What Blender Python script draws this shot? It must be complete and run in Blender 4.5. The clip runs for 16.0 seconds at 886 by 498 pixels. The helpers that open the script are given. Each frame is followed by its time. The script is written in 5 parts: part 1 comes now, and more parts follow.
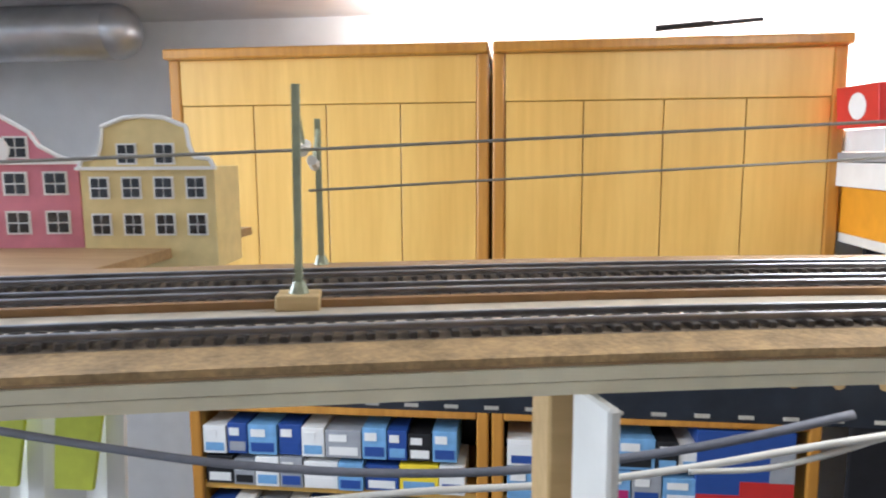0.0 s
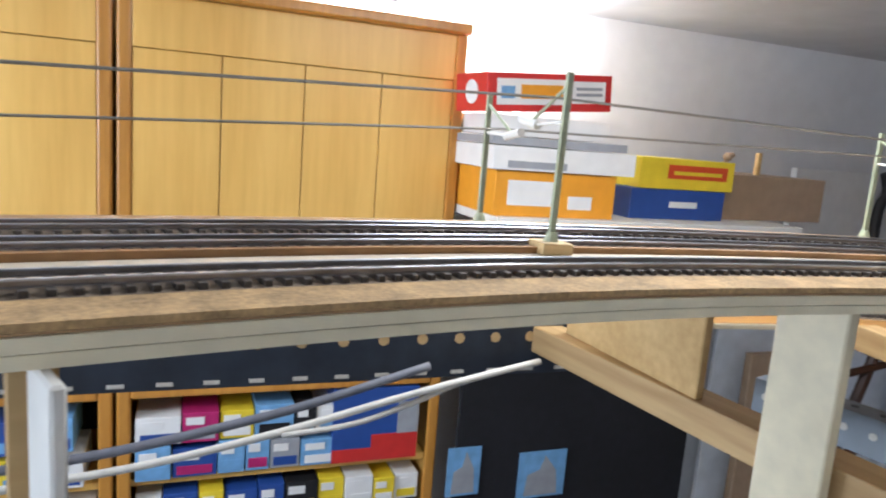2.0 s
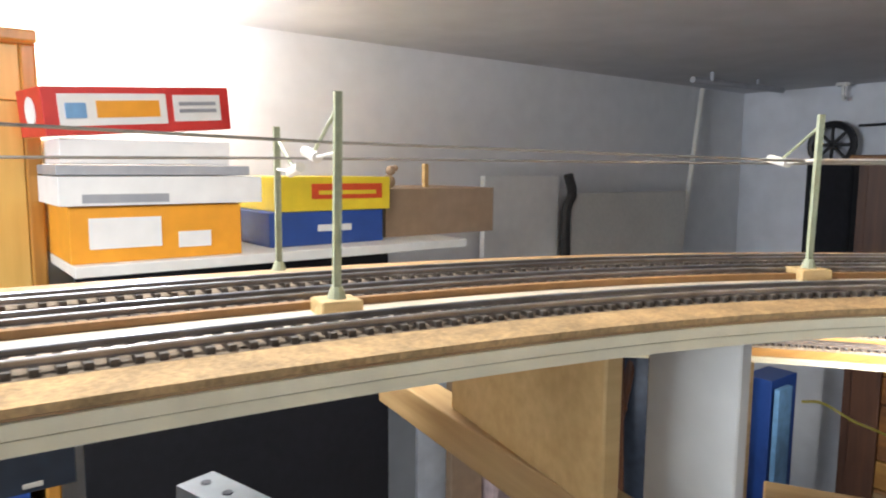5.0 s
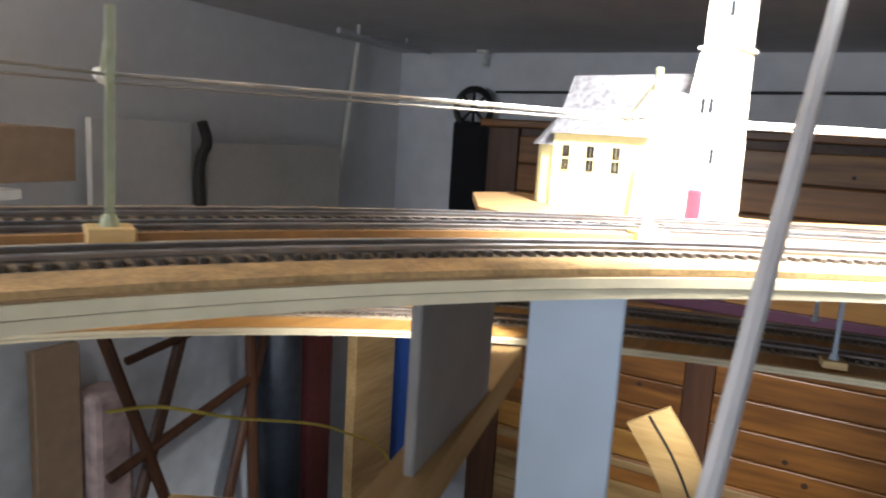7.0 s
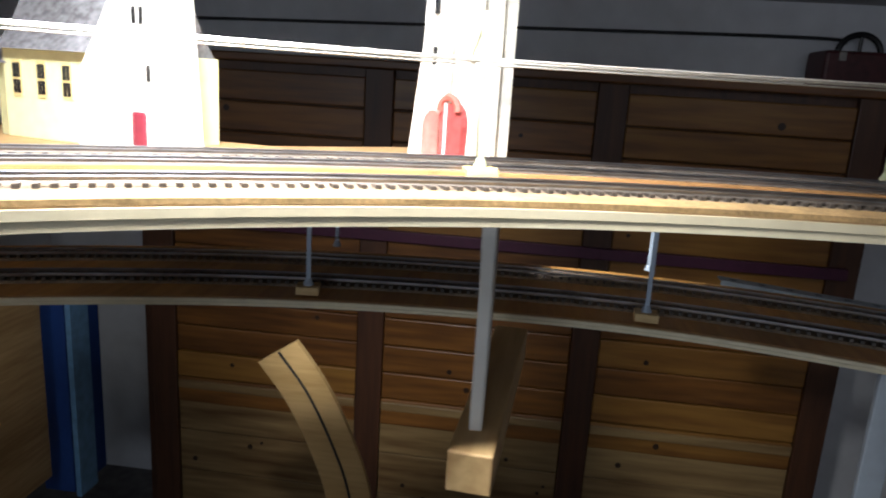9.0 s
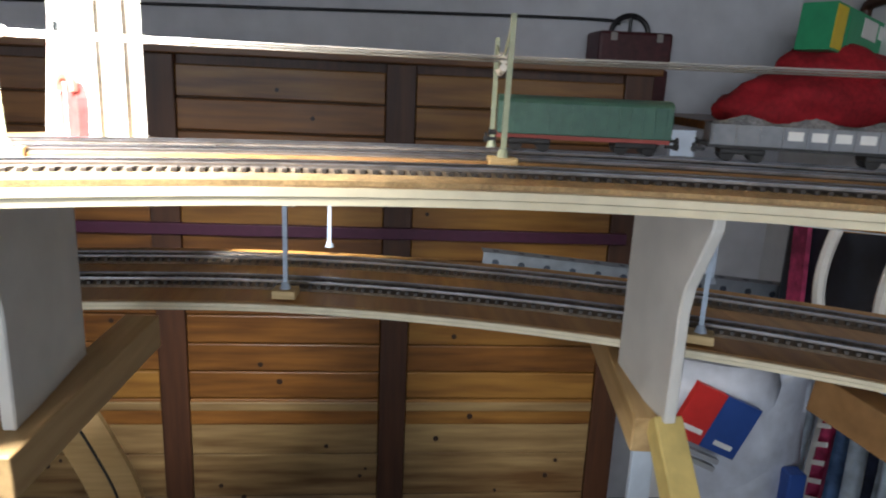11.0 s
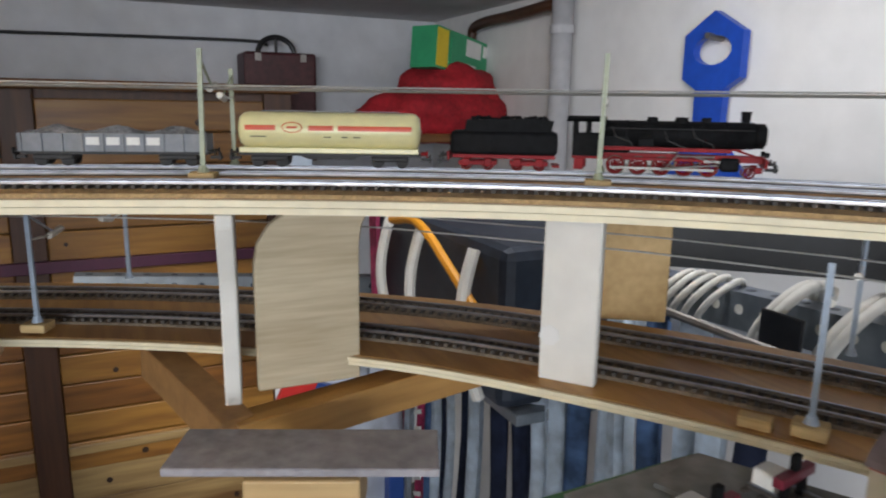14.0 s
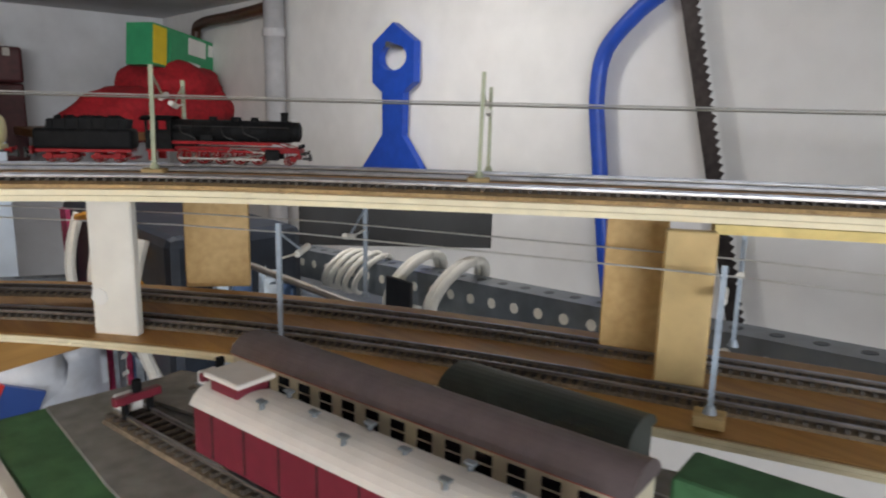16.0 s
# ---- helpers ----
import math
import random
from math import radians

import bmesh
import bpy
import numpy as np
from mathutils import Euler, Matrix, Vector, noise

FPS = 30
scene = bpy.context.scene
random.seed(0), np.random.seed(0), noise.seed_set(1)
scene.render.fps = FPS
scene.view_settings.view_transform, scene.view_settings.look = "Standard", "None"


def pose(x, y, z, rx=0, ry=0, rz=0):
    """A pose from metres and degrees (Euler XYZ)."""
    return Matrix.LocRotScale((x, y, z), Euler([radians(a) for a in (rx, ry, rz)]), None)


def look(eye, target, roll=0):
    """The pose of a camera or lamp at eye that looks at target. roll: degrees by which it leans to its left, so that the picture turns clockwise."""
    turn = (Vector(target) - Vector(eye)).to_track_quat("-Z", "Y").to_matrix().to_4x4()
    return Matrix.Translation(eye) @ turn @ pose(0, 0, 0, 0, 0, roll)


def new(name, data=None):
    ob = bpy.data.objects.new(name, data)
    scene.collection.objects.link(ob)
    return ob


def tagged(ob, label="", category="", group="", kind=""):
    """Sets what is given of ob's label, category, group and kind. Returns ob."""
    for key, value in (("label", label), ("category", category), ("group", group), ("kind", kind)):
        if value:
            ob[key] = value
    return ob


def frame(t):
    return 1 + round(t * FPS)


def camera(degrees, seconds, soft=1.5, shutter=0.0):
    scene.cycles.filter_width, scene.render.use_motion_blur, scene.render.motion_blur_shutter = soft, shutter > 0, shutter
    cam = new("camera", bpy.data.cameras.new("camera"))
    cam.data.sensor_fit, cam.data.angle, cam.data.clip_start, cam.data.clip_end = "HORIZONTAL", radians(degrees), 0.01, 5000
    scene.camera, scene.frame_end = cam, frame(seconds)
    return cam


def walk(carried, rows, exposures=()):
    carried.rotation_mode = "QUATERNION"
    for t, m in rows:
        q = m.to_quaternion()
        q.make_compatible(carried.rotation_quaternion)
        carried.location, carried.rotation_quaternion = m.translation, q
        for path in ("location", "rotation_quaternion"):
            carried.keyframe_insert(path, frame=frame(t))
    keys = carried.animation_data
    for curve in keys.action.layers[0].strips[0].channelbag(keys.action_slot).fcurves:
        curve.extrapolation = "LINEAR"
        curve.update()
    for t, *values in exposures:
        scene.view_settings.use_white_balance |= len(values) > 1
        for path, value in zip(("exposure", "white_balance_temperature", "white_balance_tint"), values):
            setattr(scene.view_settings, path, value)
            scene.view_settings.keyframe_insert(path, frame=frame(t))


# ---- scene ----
cam = camera(65.4, 16.0, soft=2.0, shutter=0.25)
PATH = [
    (0, (0.217, 0.092, 0.073), (-0.006, 2.062, -0.197), -0.4),
    (0.5, (0.257, 0.105, 0.062), (0.188, 2.086, -0.207), -1.2),
    (1, (0.268, 0.1, 0.065), (0.467, 2.069, -0.226), -0.3),
    (1.5, (0.276, 0.103, 0.068), (0.695, 2.036, -0.226), 1.5),
    (2, (0.285, 0.113, 0.065), (0.986, 1.957, -0.262), 4.5),
    (2.5, (0.358, 0.125, 0.064), (1.214, 1.904, -0.257), 3.4),
    (3, (0.427, 0.102, 0.07), (1.39, 1.824, -0.259), 3.6),
    (3.2, (0.464, 0.092, 0.077), (1.447, 1.804, -0.241), 3.3),
    (5.3, (0.709, 0.148, 0.07), (1.982, 1.676, -0.147), 1.3),
    (5.5, (0.727, 0.133, 0.074), (2.072, 1.594, -0.158), 3.4),
    (6, (0.843, 0.123, 0.069), (2.365, 1.398, -0.169), 4.0),
    (6.5, (0.9, 0.101, 0.067), (2.54, 1.211, -0.213), 3.1),
    (7, (0.959, 0.062, 0.058), (2.7, 0.991, -0.27), 3.5),
    (7.5, (1.009, 0.017, 0.055), (2.833, 0.718, -0.369), 3.1),
    (8, (1.051, -0.027, 0.046), (2.922, 0.505, -0.417), 3.6),
    (8.5, (1.079, -0.099, 0.059), (2.987, 0.272, -0.414), 3.2),
    (9, (1.1, -0.17, 0.058), (3.035, 0.041, -0.402), 3.6),
    (9.5, (1.119, -0.222, 0.058), (3.061, -0.121, -0.408), 2.5),
    (9.7, (1.132, -0.242, 0.051), (3.071, -0.197, -0.438), 2.8),
    (11.8, (1.09, -0.492, 0.064), (3.018, -0.767, -0.389), 1.7),
    (12, (1.084, -0.523, 0.062), (3.009, -0.822, -0.392), 1.4),
    (12.5, (1.053, -0.59, 0.068), (2.96, -1.005, -0.369), -0.1),
    (13, (1.018, -0.646, 0.067), (2.893, -1.214, -0.337), 0.9),
    (13.5, (0.978, -0.686, 0.054), (2.809, -1.381, -0.349), 1.4),
    (14, (0.927, -0.732, 0.063), (2.701, -1.563, -0.341), 0.9),
    (14.5, (0.855, -0.751, 0.07), (2.56, -1.715, -0.334), 0.0),
    (15, (0.791, -0.783, 0.069), (2.417, -1.875, -0.335), 0.3),
    (15.5, (0.739, -0.806, 0.071), (2.285, -2.009, -0.33), 0.5),
    (16, (0.676, -0.838, 0.071), (2.118, -2.166, -0.326), 1.4),
]
EXPOSURES = [
    (0, 0.0, 6000, 10), (1.5, -0.05, 5850, 10), (3, 0.2, 5800, 10), (5.3, 0.2, 6300, 10), (6, 0.05, 6400, 10), (6.5, -0.1, 6350, 10), (7, -0.6, 6300, 10), (7.5, -1.15, 6200, 10),
    (8, -1.6, 6150, 10), (8.5, -1.95, 6150, 10), (9, -2.1, 6150, 10), (9.7, -1.55, 6200, 10), (11.8, -0.4, 6300, 10), (12.5, -0.2, 6350, 10), (13.5, -0.2, 6450, 10), (15, -0.25, 6800, 10), (16, -0.2, 6950, 10),
]
walk(cam, [(t, look(e, a, r)) for t, e, a, r in PATH], EXPOSURES)

# ---- world and light ----
world = bpy.data.worlds.new("world")
scene.world = world
world.use_nodes = True
world.node_tree.nodes["Background"].inputs[0].default_value = (0.75, 0.82, 1.0, 1)
world.node_tree.nodes["Background"].inputs[1].default_value = 0.05


def area_lamp(name, eye, target, size, power, colour, spread=180):
    data = bpy.data.lights.new(name, "AREA")
    data.shape, data.size, data.size_y = "RECTANGLE", size[0], size[1]
    data.energy, data.color, data.spread = power, colour, radians(spread)
    ob = new(name, data)
    ob.matrix_world = look(eye, target)
    return ob


area_lamp("cabinet_top_lamp_light", (0.45, 1.80, 0.335), (0.45, 1.93, 0.50), (1.1, 0.06), 9, (1.0, 0.97, 0.93))
bulb = bpy.data.lights.new("cabinet_bulb_light", "POINT")
bulb.energy, bulb.color, bulb.shadow_soft_size = 8, (1.0, 0.98, 0.95), 0.05
new("cabinet_bulb_light", bulb).location = (1.10, 1.80, 0.36)
area_lamp("ceiling_lamp_light", (0.85, 0.72, 0.43), (0.75, 0.90, -1.0), (0.6, 0.12), 7.5, (1.0, 0.97, 0.92))
area_lamp("spot_lamp_light", (1.36, 0.00, 0.43), (1.64, 0.02, 0.0), (0.12, 0.12), 44, (1.0, 0.97, 0.92), 92)
# Added fill, no lamp seen here: brightens the south wall and corner.
area_lamp("corner_fill_light", (1.9, -1.35, 0.435), (2.5, -1.75, -0.6), (0.9, 0.12), 9.0, (0.98, 0.98, 1.0))
area_lamp("window_light", (-1.5, 0.70, 0.06), (1.7, -1.8, -0.05), (1.5, 0.66), 82, (0.86, 0.92, 1.0))

# ---- materials ----
MATS = {}


def material(name, colour, rough=0.6, metal=0.0, scale=40.0, vary=0.12, bump=0.05, stretch=(1, 1, 1), dark=None, spec=0.5):
    """Base colour broken up by two scales of noise, with fine relief."""
    m = bpy.data.materials.new(name)
    m.use_nodes = True
    nt = m.node_tree
    bsdf = nt.nodes["Principled BSDF"]
    tc = nt.nodes.new("ShaderNodeTexCoord")
    mp = nt.nodes.new("ShaderNodeMapping")
    mp.inputs["Scale"].default_value = stretch
    nt.links.new(tc.outputs["Object"], mp.inputs["Vector"])
    fine = nt.nodes.new("ShaderNodeTexNoise")
    fine.inputs["Scale"].default_value, fine.inputs["Detail"].default_value = scale, 6
    broad = nt.nodes.new("ShaderNodeTexNoise")
    broad.inputs["Scale"].default_value, broad.inputs["Detail"].default_value = scale / 9, 3
    nt.links.new(mp.outputs[0], fine.inputs["Vector"])
    nt.links.new(mp.outputs[0], broad.inputs["Vector"])
    add = nt.nodes.new("ShaderNodeMath")
    add.operation = "ADD"
    nt.links.new(fine.outputs["Fac"], add.inputs[0])
    nt.links.new(broad.outputs["Fac"], add.inputs[1])
    ramp = nt.nodes.new("ShaderNodeValToRGB")
    d = dark or tuple(c * (1 - 2.2 * vary) for c in colour)
    ramp.color_ramp.elements[0].position, ramp.color_ramp.elements[1].position = 0.36, 0.64
    ramp.color_ramp.elements[0].color = (*d, 1)
    ramp.color_ramp.elements[1].color = (*[min(1, c * (1 + vary * 0.5)) for c in colour], 1)
    half = nt.nodes.new("ShaderNodeMath")
    half.operation = "MULTIPLY"
    half.inputs[1].default_value = 0.5
    nt.links.new(add.outputs[0], half.inputs[0])
    nt.links.new(half.outputs[0], ramp.inputs["Fac"])
    nt.links.new(ramp.outputs["Color"], bsdf.inputs["Base Color"])
    bsdf.inputs["Roughness"].default_value, bsdf.inputs["Metallic"].default_value = rough, metal
    bsdf.inputs["Specular IOR Level"].default_value = spec
    if bump:
        b = nt.nodes.new("ShaderNodeBump")
        b.inputs["Strength"].default_value, b.inputs["Distance"].default_value = bump, 0.002
        nt.links.new(fine.outputs["Fac"], b.inputs["Height"])
        nt.links.new(b.outputs["Normal"], bsdf.inputs["Normal"])
    MATS[name] = m
    return m


def wood(name, colour, dark, axis=0, scale=26.0, rough=0.55, bump=0.12):
    """Grain drawn out along one axis."""
    s = [6.0, 6.0, 6.0]
    s[axis] = 0.5
    return material(name, colour, rough, 0, scale, 0.1, bump, s, dark)


wall_white = material("wall_white", (0.78, 0.78, 0.78), 0.9, 0, 14, 0.04, 0.15)
wall_blue = material("wall_grey_plaster", (0.74, 0.76, 0.80), 0.9, 0, 9, 0.07, 0.15)
ceiling_paint = material("ceiling_paint", (0.62, 0.62, 0.63), 0.9, 0, 8, 0.06, 0.2)
floor_concrete = material("floor_concrete", (0.16, 0.15, 0.15), 0.8, 0, 20, 0.2, 0.2)
deck_wood = wood("deck_wood", (0.42, 0.27, 0.13), (0.28, 0.16, 0.07), 0, 30, 0.5)
edge_cream = material("edge_cream", (0.86, 0.77, 0.54), 0.5, 0, 60, 0.07, 0.06)
pale_top = material("pale_deck_paint", (0.66, 0.58, 0.45), 0.6, 0, 90, 0.12, 0.1)
cork_tan = material("cork_underlay", (0.50, 0.33, 0.15), 0.8, 0, 420, 0.22, 0.4)
strip_brown = material("strip_brown", (0.36, 0.19, 0.07), 0.6, 0, 70, 0.15, 0.1)
purple_paint = material("purple_paint", (0.075, 0.014, 0.045), 0.5, 0, 40, 0.1, 0.03)
yellow_wood = material("yellow_pine", (0.80, 0.62, 0.22), 0.55, 0, 60, 0.12, 0.1)
edge_wood = wood("edge_wood", (0.82, 0.74, 0.55), (0.66, 0.55, 0.36), 2, 24, 0.6)
low_wood = wood("low_deck_wood", (0.50, 0.27, 0.075), (0.32, 0.155, 0.04), 0, 20, 0.45)
ply_wood = wood("plywood", (0.60, 0.41, 0.18), (0.47, 0.30, 0.11), 1, 18, 0.55)
grey_ply = wood("grey_plywood", (0.58, 0.50, 0.35), (0.42, 0.34, 0.22), 0, 30, 0.7)
batten_wood = wood("batten_wood", (0.58, 0.40, 0.19), (0.40, 0.25, 0.10), 0, 16, 0.5)
white_paint = material("white_paint", (0.78, 0.76, 0.70), 0.5, 0, 30, 0.06, 0.08)
pale_blue = material("pale_blue_board", (0.60, 0.70, 0.82), 0.55, 0, 20, 0.05, 0.05)
grey_board = material("grey_board", (0.42, 0.41, 0.40), 0.6, 0, 20, 0.08, 0.05)
cab_wood = wood("cabinet_beech", (0.74, 0.46, 0.12), (0.65, 0.37, 0.08), 2, 9, 0.35, 0.02)
cab_trim = wood("cabinet_trim", (0.55, 0.26, 0.045), (0.40, 0.17, 0.025), 2, 12, 0.3, 0.03)
brown_wood = wood("wardrobe_wood", (0.25, 0.105, 0.022), (0.075, 0.027, 0.008), 1, 7, 0.38, 0.1)
amber_wood = wood("wardrobe_amber", (0.33, 0.165, 0.035), (0.13, 0.05, 0.012), 1, 6, 0.36, 0.1)
knot_wood = material("knot_wood", (0.03, 0.012, 0.006), 0.5, 0, 60, 0.2, 0.1)
wire_bright = material("bright_wire", (0.72, 0.72, 0.70), 0.35, 0.6, 200, 0.08, 0.0)
# Pale colour carries the brightness of the lit wall.
wall_bright = material("lit_wall_paint", (0.80, 0.85, 0.92), 0.8, 0, 14, 0.1, 0.1)
tyre_dark = material("tyre_dark", (0.17, 0.12, 0.10), 0.45, 0.7, 150, 0.2, 0.0)
floral = material("wrapped_pink", (0.58, 0.44, 0.42), 0.7, 0, 22, 0.25, 0.15)
board_tan = material("board_tan", (0.58, 0.42, 0.19), 0.6, 0, 40, 0.12, 0.08)
brown_dark = wood("wardrobe_dark", (0.085, 0.034, 0.015), (0.04, 0.016, 0.008), 2, 8, 0.45, 0.1)
pine_wood = wood("pine_board", (0.36, 0.25, 0.11), (0.12, 0.06, 0.02), 1, 5, 0.45, 0.1)
rail_steel = material("rail_steel", (0.48, 0.51, 0.58), 0.30, 1.0, 60, 0.2, 0.0)
rail_brown = material("rail_web", (0.34, 0.31, 0.29), 0.38, 0.8, 60, 0.2, 0.05)
bed_mat = material("track_bed", (0.26, 0.20, 0.14), 0.9, 0, 260, 0.25, 0.4)
sleeper_mat = material("sleeper_plastic", (0.095, 0.078, 0.064), 0.6, 0, 300, 0.3, 0.1)
mast_green = material("mast_green", (0.40, 0.44, 0.30), 0.45, 0, 200, 0.12, 0.05)
mast_grey = material("mast_grey", (0.42, 0.50, 0.60), 0.4, 0.2, 200, 0.1, 0.05)
wire_metal = material("wire_metal", (0.34, 0.33, 0.30), 0.45, 0.6, 200, 0.1, 0.0)
block_wood = wood("block_wood", (0.62, 0.45, 0.22), (0.45, 0.30, 0.12), 0, 60, 0.6)
black_loco = material("black_enamel", (0.010, 0.010, 0.011), 0.68, 0, 150, 0.3, 0.05, spec=0.14)
red_loco = material("red_enamel", (0.27, 0.006, 0.010), 0.5, 0, 150, 0.12, 0.02, spec=0.2)
bright_metal = material("nickel", (0.36, 0.34, 0.32), 0.55, 1.0, 150, 0.1, 0.0)
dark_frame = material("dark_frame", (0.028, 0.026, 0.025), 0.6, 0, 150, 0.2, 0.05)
cream_tank = material("cream_tank", (0.80, 0.74, 0.40), 0.32, 0, 80, 0.05, 0.02)
stripe_red = material("stripe_red", (0.66, 0.075, 0.02), 0.4, 0, 80, 0.05, 0)
grey_wagon = material("grey_wagon", (0.23, 0.24, 0.26), 0.55, 0, 120, 0.12, 0.05)
gravel_mat = material("gravel", (0.30, 0.30, 0.31), 0.9, 0, 500, 0.3, 0.6)
green_wagon = material("green_wagon", (0.06, 0.14, 0.10), 0.5, 0, 120, 0.12, 0.04)
steel_grey = material("galvanised_steel", (0.24, 0.27, 0.30), 0.45, 0.6, 25, 0.15, 0.03)
steel_dark = material("dark_steel", (0.035, 0.045, 0.065), 0.45, 0.3, 30, 0.2, 0.03)
hole_pale = material("hole_pale", (0.70, 0.68, 0.62), 0.8, 0, 60, 0.05, 0)
card_white = material("card_white", (0.80, 0.79, 0.76), 0.6, 0, 25, 0.04, 0.02)
card_red = material("card_red", (0.60, 0.030, 0.025), 0.4, 0, 30, 0.08, 0.02)
card_orange = material("card_orange", (0.80, 0.34, 0.02), 0.45, 0, 30, 0.06, 0.02)
card_yellow = material("card_yellow", (0.82, 0.62, 0.03), 0.4, 0, 30, 0.06, 0.02)
card_blue = material("card_blue", (0.025, 0.075, 0.30), 0.4, 0, 30, 0.08, 0.02)
card_sky = material("card_sky", (0.20, 0.42, 0.70), 0.4, 0, 30, 0.15, 0.02)
card_grey = material("card_grey", (0.34, 0.35, 0.37), 0.5, 0, 30, 0.08, 0.02)
card_magenta = material("card_magenta", (0.46, 0.02, 0.14), 0.4, 0, 30, 0.08, 0.02)
card_brown = material("card_brown", (0.40, 0.28, 0.18), 0.7, 0, 30, 0.08, 0.04)
card_green = material("card_green", (0.04, 0.36, 0.16), 0.4, 0, 30, 0.08, 0.02)
black_cloth = material("black_cloth", (0.008, 0.008, 0.011), 0.9, 0, 40, 0.2, 0.1)
black_plastic = material("black_plastic", (0.015, 0.015, 0.017), 0.4, 0, 60, 0.2, 0.03)
white_cable = material("white_cable", (0.80, 0.78, 0.72), 0.5, 0, 80, 0.05, 0)
grey_cable = material("grey_cable", (0.20, 0.21, 0.25), 0.5, 0, 80, 0.1, 0)
yellow_cable = material("yellow_cable", (0.70, 0.60, 0.10), 0.5, 0, 80, 0.1, 0)
blue_paint = material("blue_paint", (0.012, 0.075, 0.48), 0.4, 0, 40, 0.1, 0.02)
red_cloth = material("red_cloth", (0.42, 0.012, 0.022), 0.85, 0, 60, 0.2, 0.3)
maroon = material("maroon_leather", (0.085, 0.018, 0.022), 0.5, 0, 50, 0.2, 0.1)
pipe_metal = material("duct_metal", (0.55, 0.56, 0.58), 0.35, 0.7, 15, 0.1, 0.02)
pipe_grey = material("pipe_grey", (0.46, 0.46, 0.48), 0.6, 0, 30, 0.08, 0.02)
model_pink = material("model_pink", (0.66, 0.22, 0.28), 0.6, 0, 60, 0.08, 0.05)
model_yellow = material("model_yellow", (0.74, 0.58, 0.26), 0.6, 0, 60, 0.08, 0.05)
model_cream = material("model_cream", (0.76, 0.74, 0.42), 0.65, 0, 80, 0.08, 0.1)
model_stone = material("model_stone", (0.80, 0.79, 0.72), 0.8, 0, 120, 0.16, 0.3)
model_slate = material("model_slate", (0.20, 0.20, 0.22), 0.8, 0, 150, 0.3, 0.4)
fabric_blue = material("fabric_blue", (0.13, 0.24, 0.46), 0.85, 0, 30, 0.3, 0.2)
fabric_pale = material("fabric_pale", (0.66, 0.76, 0.86), 0.85, 0, 30, 0.2, 0.2)
fabric_navy = material("fabric_navy", (0.02, 0.03, 0.07), 0.9, 0, 30, 0.3, 0.2)
fabric_pink = material("fabric_pink", (0.66, 0.07, 0.20), 0.85, 0, 40, 0.3, 0.2)
sack_white = material("white_sack", (0.62, 0.66, 0.74), 0.45, 0, 25, 0.12, 0.2)
mat_green = material("green_baseboard", (0.06, 0.18, 0.075), 0.8, 0, 60, 0.2, 0.2)
fibre_mat = material("fibre_board", (0.36, 0.34, 0.36), 0.85, 0, 70, 0.2, 0.4)
slate_board = material("grey_slate_board", (0.25, 0.25, 0.24), 0.8, 0, 60, 0.2, 0.2)
roof_brown = material("roof_brown", (0.13, 0.10, 0.105), 0.55, 0, 90, 0.12, 0.03)
coach_cream = material("coach_cream", (0.66, 0.60, 0.46), 0.45, 0, 90, 0.08, 0.02)
coach_red = material("coach_red", (0.19, 0.022, 0.04), 0.4, 0, 90, 0.1, 0.02)
coach_white = material("coach_white", (0.72, 0.68, 0.64), 0.5, 0, 60, 0.06, 0.03)
coach_dark = material("coach_dark_green", (0.018, 0.028, 0.022), 0.45, 0, 90, 0.2, 0.02)
window_dark = material("window_dark", (0.012, 0.014, 0.018), 0.12, 0, 90, 0.1, 0)
saw_steel = material("saw_blade", (0.06, 0.05, 0.05), 0.5, 0.6, 60, 0.3, 0.1)
rock_pale = material("rock_pale", (0.46, 0.17, 0.15), 0.8, 0, 60, 0.25, 0.3)
rock_pink = material("rock_pink", (0.34, 0.05, 0.05), 0.8, 0, 90, 0.2, 0.3)
terracotta = material("terracotta", (0.42, 0.09, 0.07), 0.7, 0, 90, 0.15, 0.1)

# ---- mesh helpers ----


def link(name, bm, mat, parent=None, label="", smooth=False):
    me = bpy.data.meshes.new(name)
    bm.to_mesh(me)
    bm.free()
    if mat is not None:
        me.materials.append(mat)
    if smooth:
        for p in me.polygons:
            p.use_smooth = True
    ob = new(name, me)
    if parent is not None:
        ob.parent = parent
    if label:
        tagged(ob, label)
    return ob


def part(name, bm, mat, parent, label="", smooth=False):
    return link(name, bm, mat, parent, label, smooth)


def thing(name, m, label, category, group="", kind=""):
    ob = new(name)
    ob.empty_display_size = 0.02
    ob.matrix_world = m
    return tagged(ob, label, category, group, kind)


def add_box(bm, lo, hi, bevel=0.0, m=None):
    c = [(a + b) / 2 for a, b in zip(lo, hi)]
    s = [max(abs(b - a), 1e-5) for a, b in zip(lo, hi)]
    mat = Matrix.Translation(c) @ Matrix.Diagonal((*s, 1))
    r = bmesh.ops.create_cube(bm, size=1, matrix=(m @ mat) if m else mat)
    if bevel:
        edges = list({e for v in r["verts"] for e in v.link_edges})
        bmesh.ops.bevel(bm, geom=edges, offset=bevel, segments=2, affect="EDGES", profile=0.5)
    return bm


def box(lo, hi, bevel=0.0, m=None):
    return add_box(bmesh.new(), lo, hi, bevel, m)


def add_rod(bm, a, b, r, seg=8, r2=None):
    a, b = Vector(a), Vector(b)
    d = b - a
    m = Matrix.Translation((a + b) / 2) @ d.to_track_quat("Z", "Y").to_matrix().to_4x4()
    bmesh.ops.create_cone(bm, cap_ends=True, segments=seg, radius1=r, radius2=r if r2 is None else r2, depth=d.length, matrix=m)
    return bm


